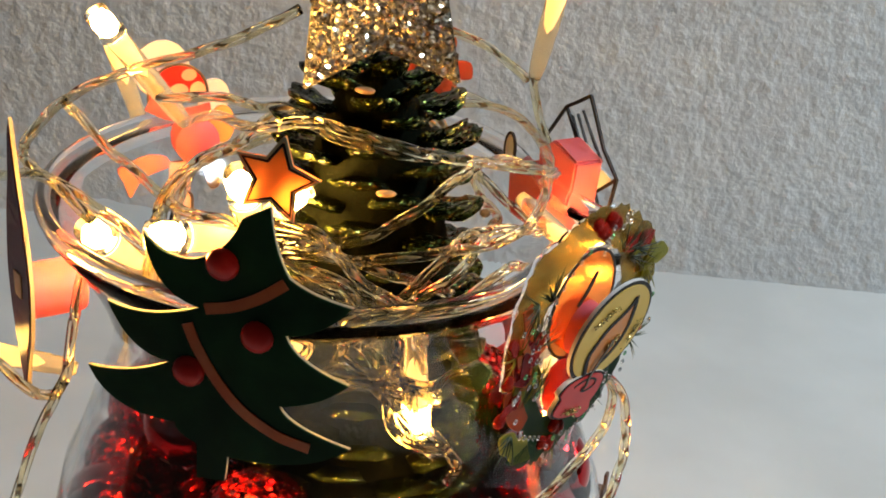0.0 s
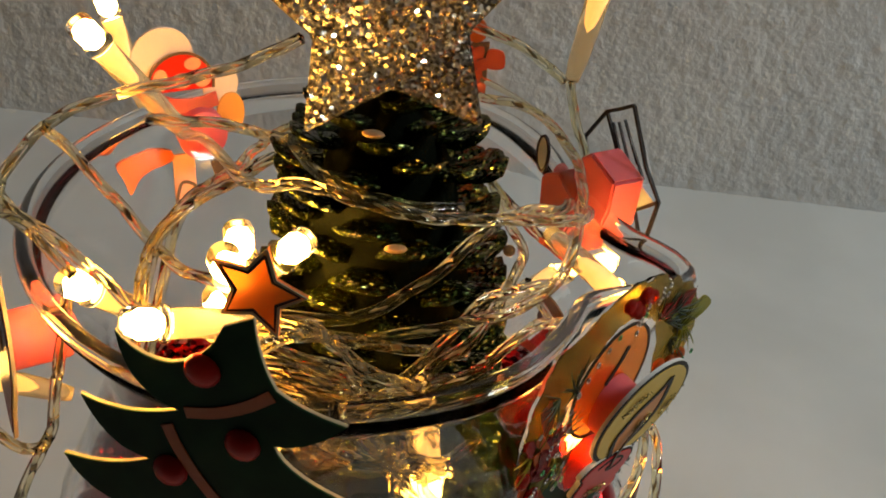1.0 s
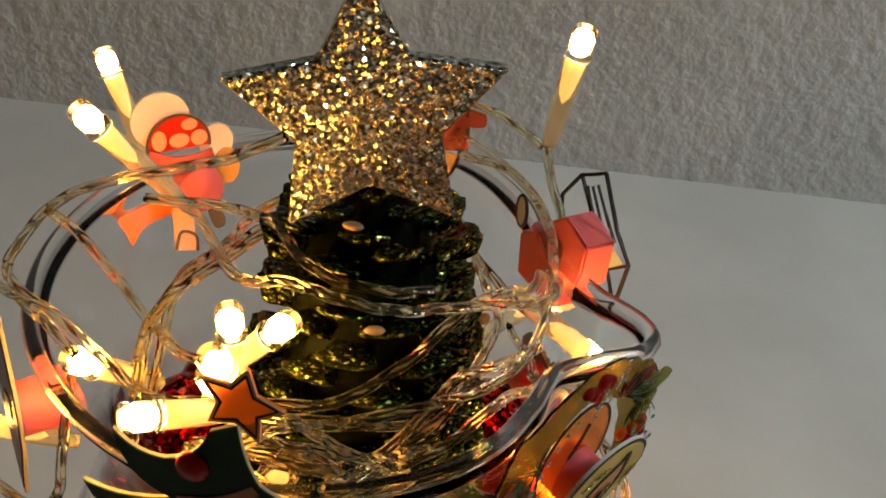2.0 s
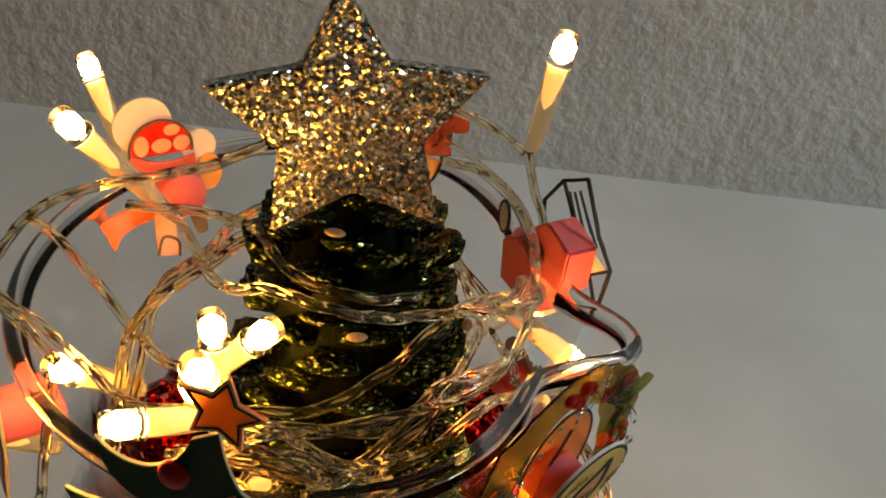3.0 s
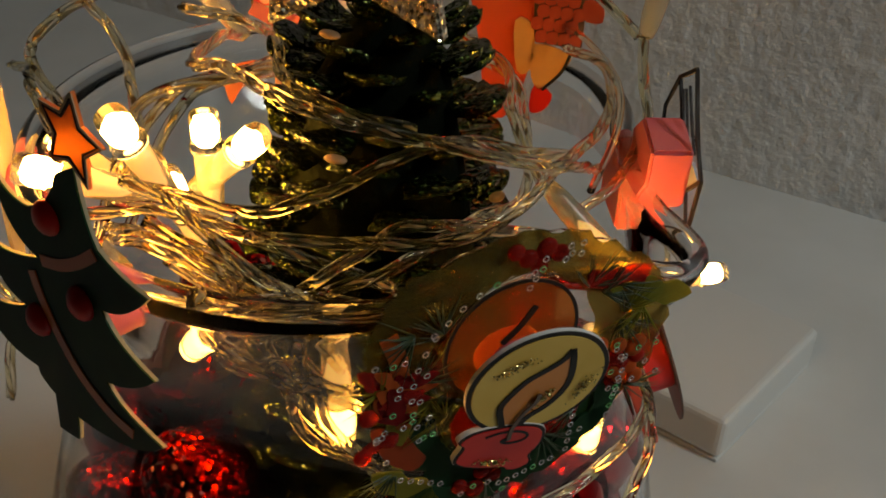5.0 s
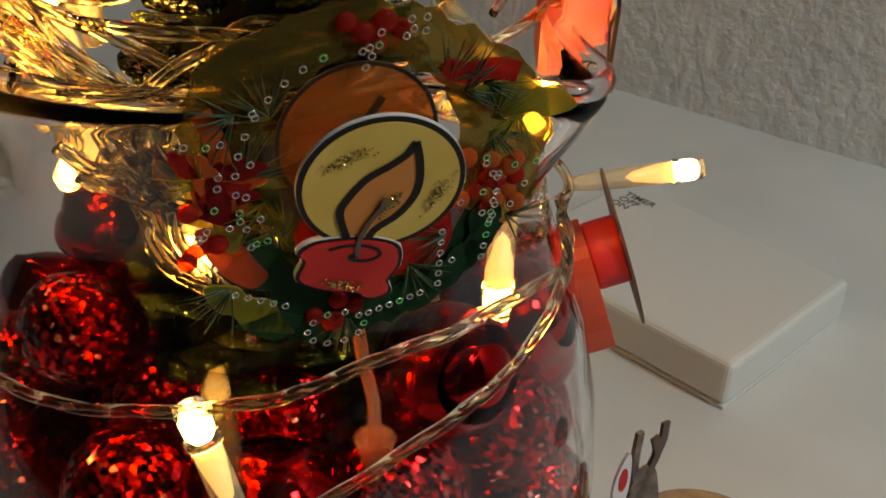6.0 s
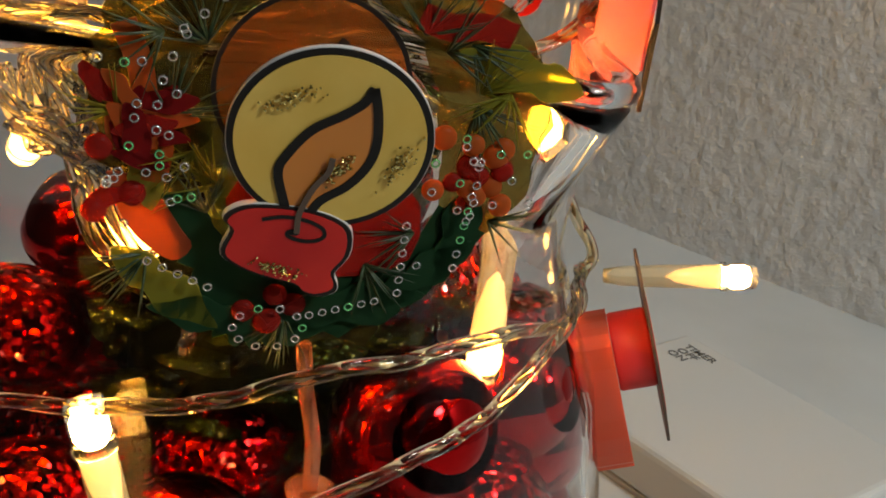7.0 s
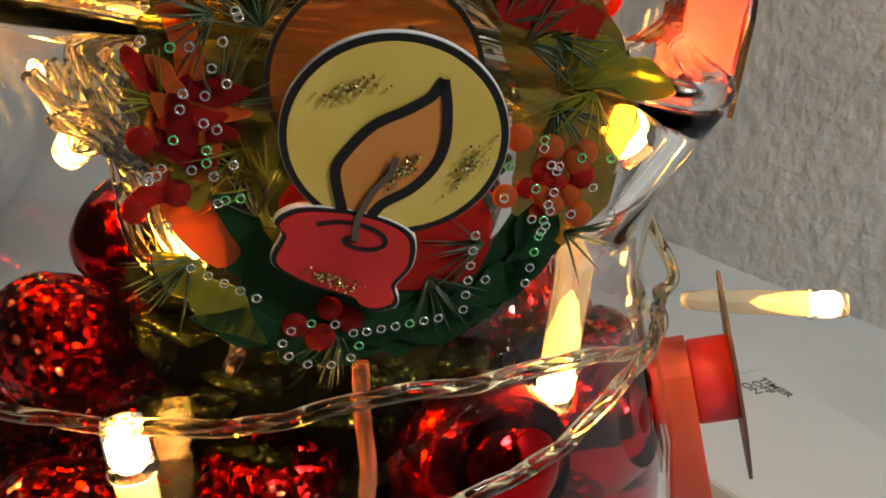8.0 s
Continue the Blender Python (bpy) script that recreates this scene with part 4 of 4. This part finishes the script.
LEDS = [
    ((0.0500, 0.0262, 0.2395), (0.0455, 0.0286, 0.2077)),
    ((-0.0655, 0.0800, 0.2080), (-0.055, 0.072, 0.178)),
    ((-0.0620, 0.0150, 0.2240), (-0.042, 0.024, 0.195)),
    ((-0.0620, -0.0250, 0.1885), (-0.046, -0.012, 0.170)),
    ((-0.0480, -0.0560, 0.2000), (-0.026, -0.050, 0.196)),
    ((-0.0300, -0.0227, 0.1990), (-0.028, -0.024, 0.176)),
    ((-0.0170, -0.0265, 0.1985), (-0.034, -0.022, 0.180)),
    ((-0.0340, -0.0320, 0.1900), (-0.028, -0.026, 0.168)),
    ((-0.0318, -0.0524, 0.2110), (-0.026, -0.040, 0.186)),
    ((0.0735, 0.0795, 0.1255), (0.0437, 0.0640, 0.1214)),
    ((0.0142, -0.0660, 0.1370), (0.026, -0.066, 0.104)),
    ((0.0478, -0.0105, 0.1290), (0.0460, -0.0090, 0.1590)),
    ((0.0555, -0.0112, 0.1705), (0.034, -0.010, 0.190)),
    ((0.0065, -0.0455, 0.1500), (0.004, -0.0455, 0.1760)),
    ((-0.0946, 0.0066, 0.1440), (-0.068, 0.002, 0.140)),
    ((-0.0290, -0.0350, 0.1540), (-0.016, -0.039, 0.170)),
]
for a, b in LEDS:
    led(a, b)


# the wire: twisted runs in and round the vase, points in mm
def run(*pts, **kw):
    return strand([Vector(p) / 1000 for p in pts], **kw)


run((-18, -11, 232), (-28, -9, 226), (-39, -3, 220), (-54, 2, 214), (-66, 3, 208), (-73, -5, 203), (-75, -9, 197), (-64, -18, 193), (-54, -28, 190), (-46, -35, 187), (-33, -38, 184))
run((-43, 24, 195), (-36, 0, 205), (-28, -30, 212), (-18, -38, 216), (-9, -42, 215), (2, -42, 212), (14, -36, 208), (33, -28, 203), (40, -16, 198), (42, 0, 190))
run((-46, -44, 194), (-35, -49, 197), (-23, -50, 197), (-10, -48, 195), (-2, -45, 197), (6, -42, 201), (14, -36, 205), (22, -30, 206), (32, -22, 202), (38, -8, 196))
run((-36, -47, 192), (-23, -50, 194), (-8, -50, 192), (9, -46, 192), (23, -40, 192), (32, -32, 195), (37, -20, 199), (41, -5, 199), (42, 10, 199), (38, 30, 199), (27, 45, 196))
run((-36, -49, 187), (-27, -53, 190), (-15, -52, 187), (-5, -50, 180), (7, -46, 188), (15, -40, 193), (26, -34, 192), (36, -22, 186))
run((-38, -46, 183), (-27, -52, 187), (-14, -52, 184), (0, -50, 179), (14, -44, 180), (26, -36, 184), (36, -26, 178), (42, -12, 170))
run((-68, 2, 207), (-64, 3, 202), (-58, 0, 196), (-52, -10, 195), (-45, -20, 192), (-39, -30, 193), (-33, -35, 194), (-28, -40, 190))
run((-50, -28, 174), (-46, -16, 190), (-39, -10, 198), (-32, 0, 198), (-26, 10, 199), (-19, 10, 204), (-8, 24, 200))
run((-50, -32, 170), (-48, -22, 188), (-42, -20, 199), (-29, -5, 200), (-19, 5, 202), (-18, 16, 200), (-7, 24, 197))
run((-48, -24, 168), (-44, -14, 186), (-40, -4, 194), (-30, 4, 196), (-22, 12, 196), (-14, 24, 193), (-4, 27, 190))
run((-48, 6, 207), (-33, 0, 209), (-26, 0, 207), (-20, -10, 210), (-13, -24, 209), (0, -29, 207), (12, -25, 204))
run((10, 28, 221), (18, 30, 220), (26, 30, 218), (33, 30, 215), (39, 30, 211), (44, 29, 207))
run((45, 28, 208), (47, 25, 198), (49, 20, 192), (46, 10, 184), (40, 0, 180))
run((4, 25, 204), (18, 20, 200), (22, 10, 195), (29, 0, 189), (36, -6, 184), (45, -12, 180))
run((6, 27, 200), (20, 22, 196), (25, 12, 191), (28, 4, 185), (29, -10, 185), (24, -24, 188), (14, -40, 185), (3, -47, 181))
run((-30, -66, 200), (-21, -60, 200), (-14, -54, 195), (-1, -46, 187), (13, -38, 179))
run((-24, -58, 196), (-12, -56, 190), (-4, -52, 184), (10, -44, 178))
run((-20, -56, 192), (-10, -58, 188), (-7, -54, 180), (-2, -50, 172), (5, -47, 161))
run((-12, -50, 180), (-5, -52, 172), (-2, -50, 164), (3, -48, 154), (11, -44, 143))
run((-26, -60, 204), (-18, -60, 202), (-13, -58, 196), (-8, -56, 190), (2, -52, 182))
run((-40, -58, 126), (-25, -64, 128), (-9, -67, 130), (10, -67, 135), (26, -62.5, 139), (33, -58, 141), (42, -51, 145), (50, -41.5, 146), (57, -28, 147), (60, -10, 143), (57, 8, 139), (52, 21, 138), (51, 29, 140), (47, 30, 145), (42, 28, 153))
run((10, -70, 104), (27, -67, 114), (40, -60, 124), (51, -48, 131), (57, -39, 135), (60, -32, 138), (62, -22, 143), (60, -5, 142), (54, 14, 139), (50, 26, 138))
run((-14, -62, 186), (-5, -55, 183), (1, -52, 181), (4, -50, 174), (6, -46, 166))
run((-12, -56, 174), (-6, -55, 171), (-2, -53, 170), (3, -50, 164), (10, -44, 160))
run((2, -50, 182), (1, -50, 178), (0, -50, 173), (0, -50, 167), (4, -48, 160))
run((-4, -50, 168), (3, -50, 165), (5, -50, 157), (10, -49, 151), (14, -47, 145), (16, -46, 141), (14, -45, 136))
run((-10, -54, 168), (-4, -53, 167), (0, -52, 165), (4, -50, 164), (10, -46, 158))
# the loose coil under the lip
run((-10, -46, 170), (-2, -50, 162), (0, -50, 155), (5, -50, 150), (12, -48, 147), (15, -48, 143))
run((-26, -41, 170), (-18, -46, 167), (-9, -49, 166), (1, -50, 166), (8, -49, 164), (14, -46, 166))
run((-28, -38, 168), (-16, -45, 164), (-6, -48, 164), (2, -48, 161), (6, -46, 156))
run((-12, -44, 180), (-10, -46, 174), (-12, -45, 167), (-18, -42, 162), (-24, -38, 166), (-20, -42, 176))
run((-28, -44, 179), (-16, -47, 177), (-4, -50, 176), (0, -50, 171), (-4, -48, 164))
run((-30, -44, 182), (-15, -50, 180), (-3, -52, 179), (6, -50, 175))
run((-18, -44, 178), (-17, -45, 172), (-19, -43, 165), (-15, -45, 161), (-6, -48, 165))
run((-92, 8, 186), (-82, 0, 190), (-74, -12, 195), (-68, -20, 196), (-60, -26, 190))
run((-84, -26, 162), (-79, -30, 159), (-72, -30, 152), (-67, -30, 155), (-64, -30, 171), (-62, -22, 184))
run((-80, -26, 120), (-75, -30, 137), (-70, -30, 149), (-67, -30, 155))
# a thin single strand that follows the lip
part("wire", sweep(bmesh.new(), smooth_path([Vector(p) / 1000 for p in ((22, 52, 200), (30, 46, 199), (38, 34, 198), (43, 20, 197), (44, 6, 194), (42, -6, 188))], 8), 0.0008, 8), M_WIRE, lights, "", True)
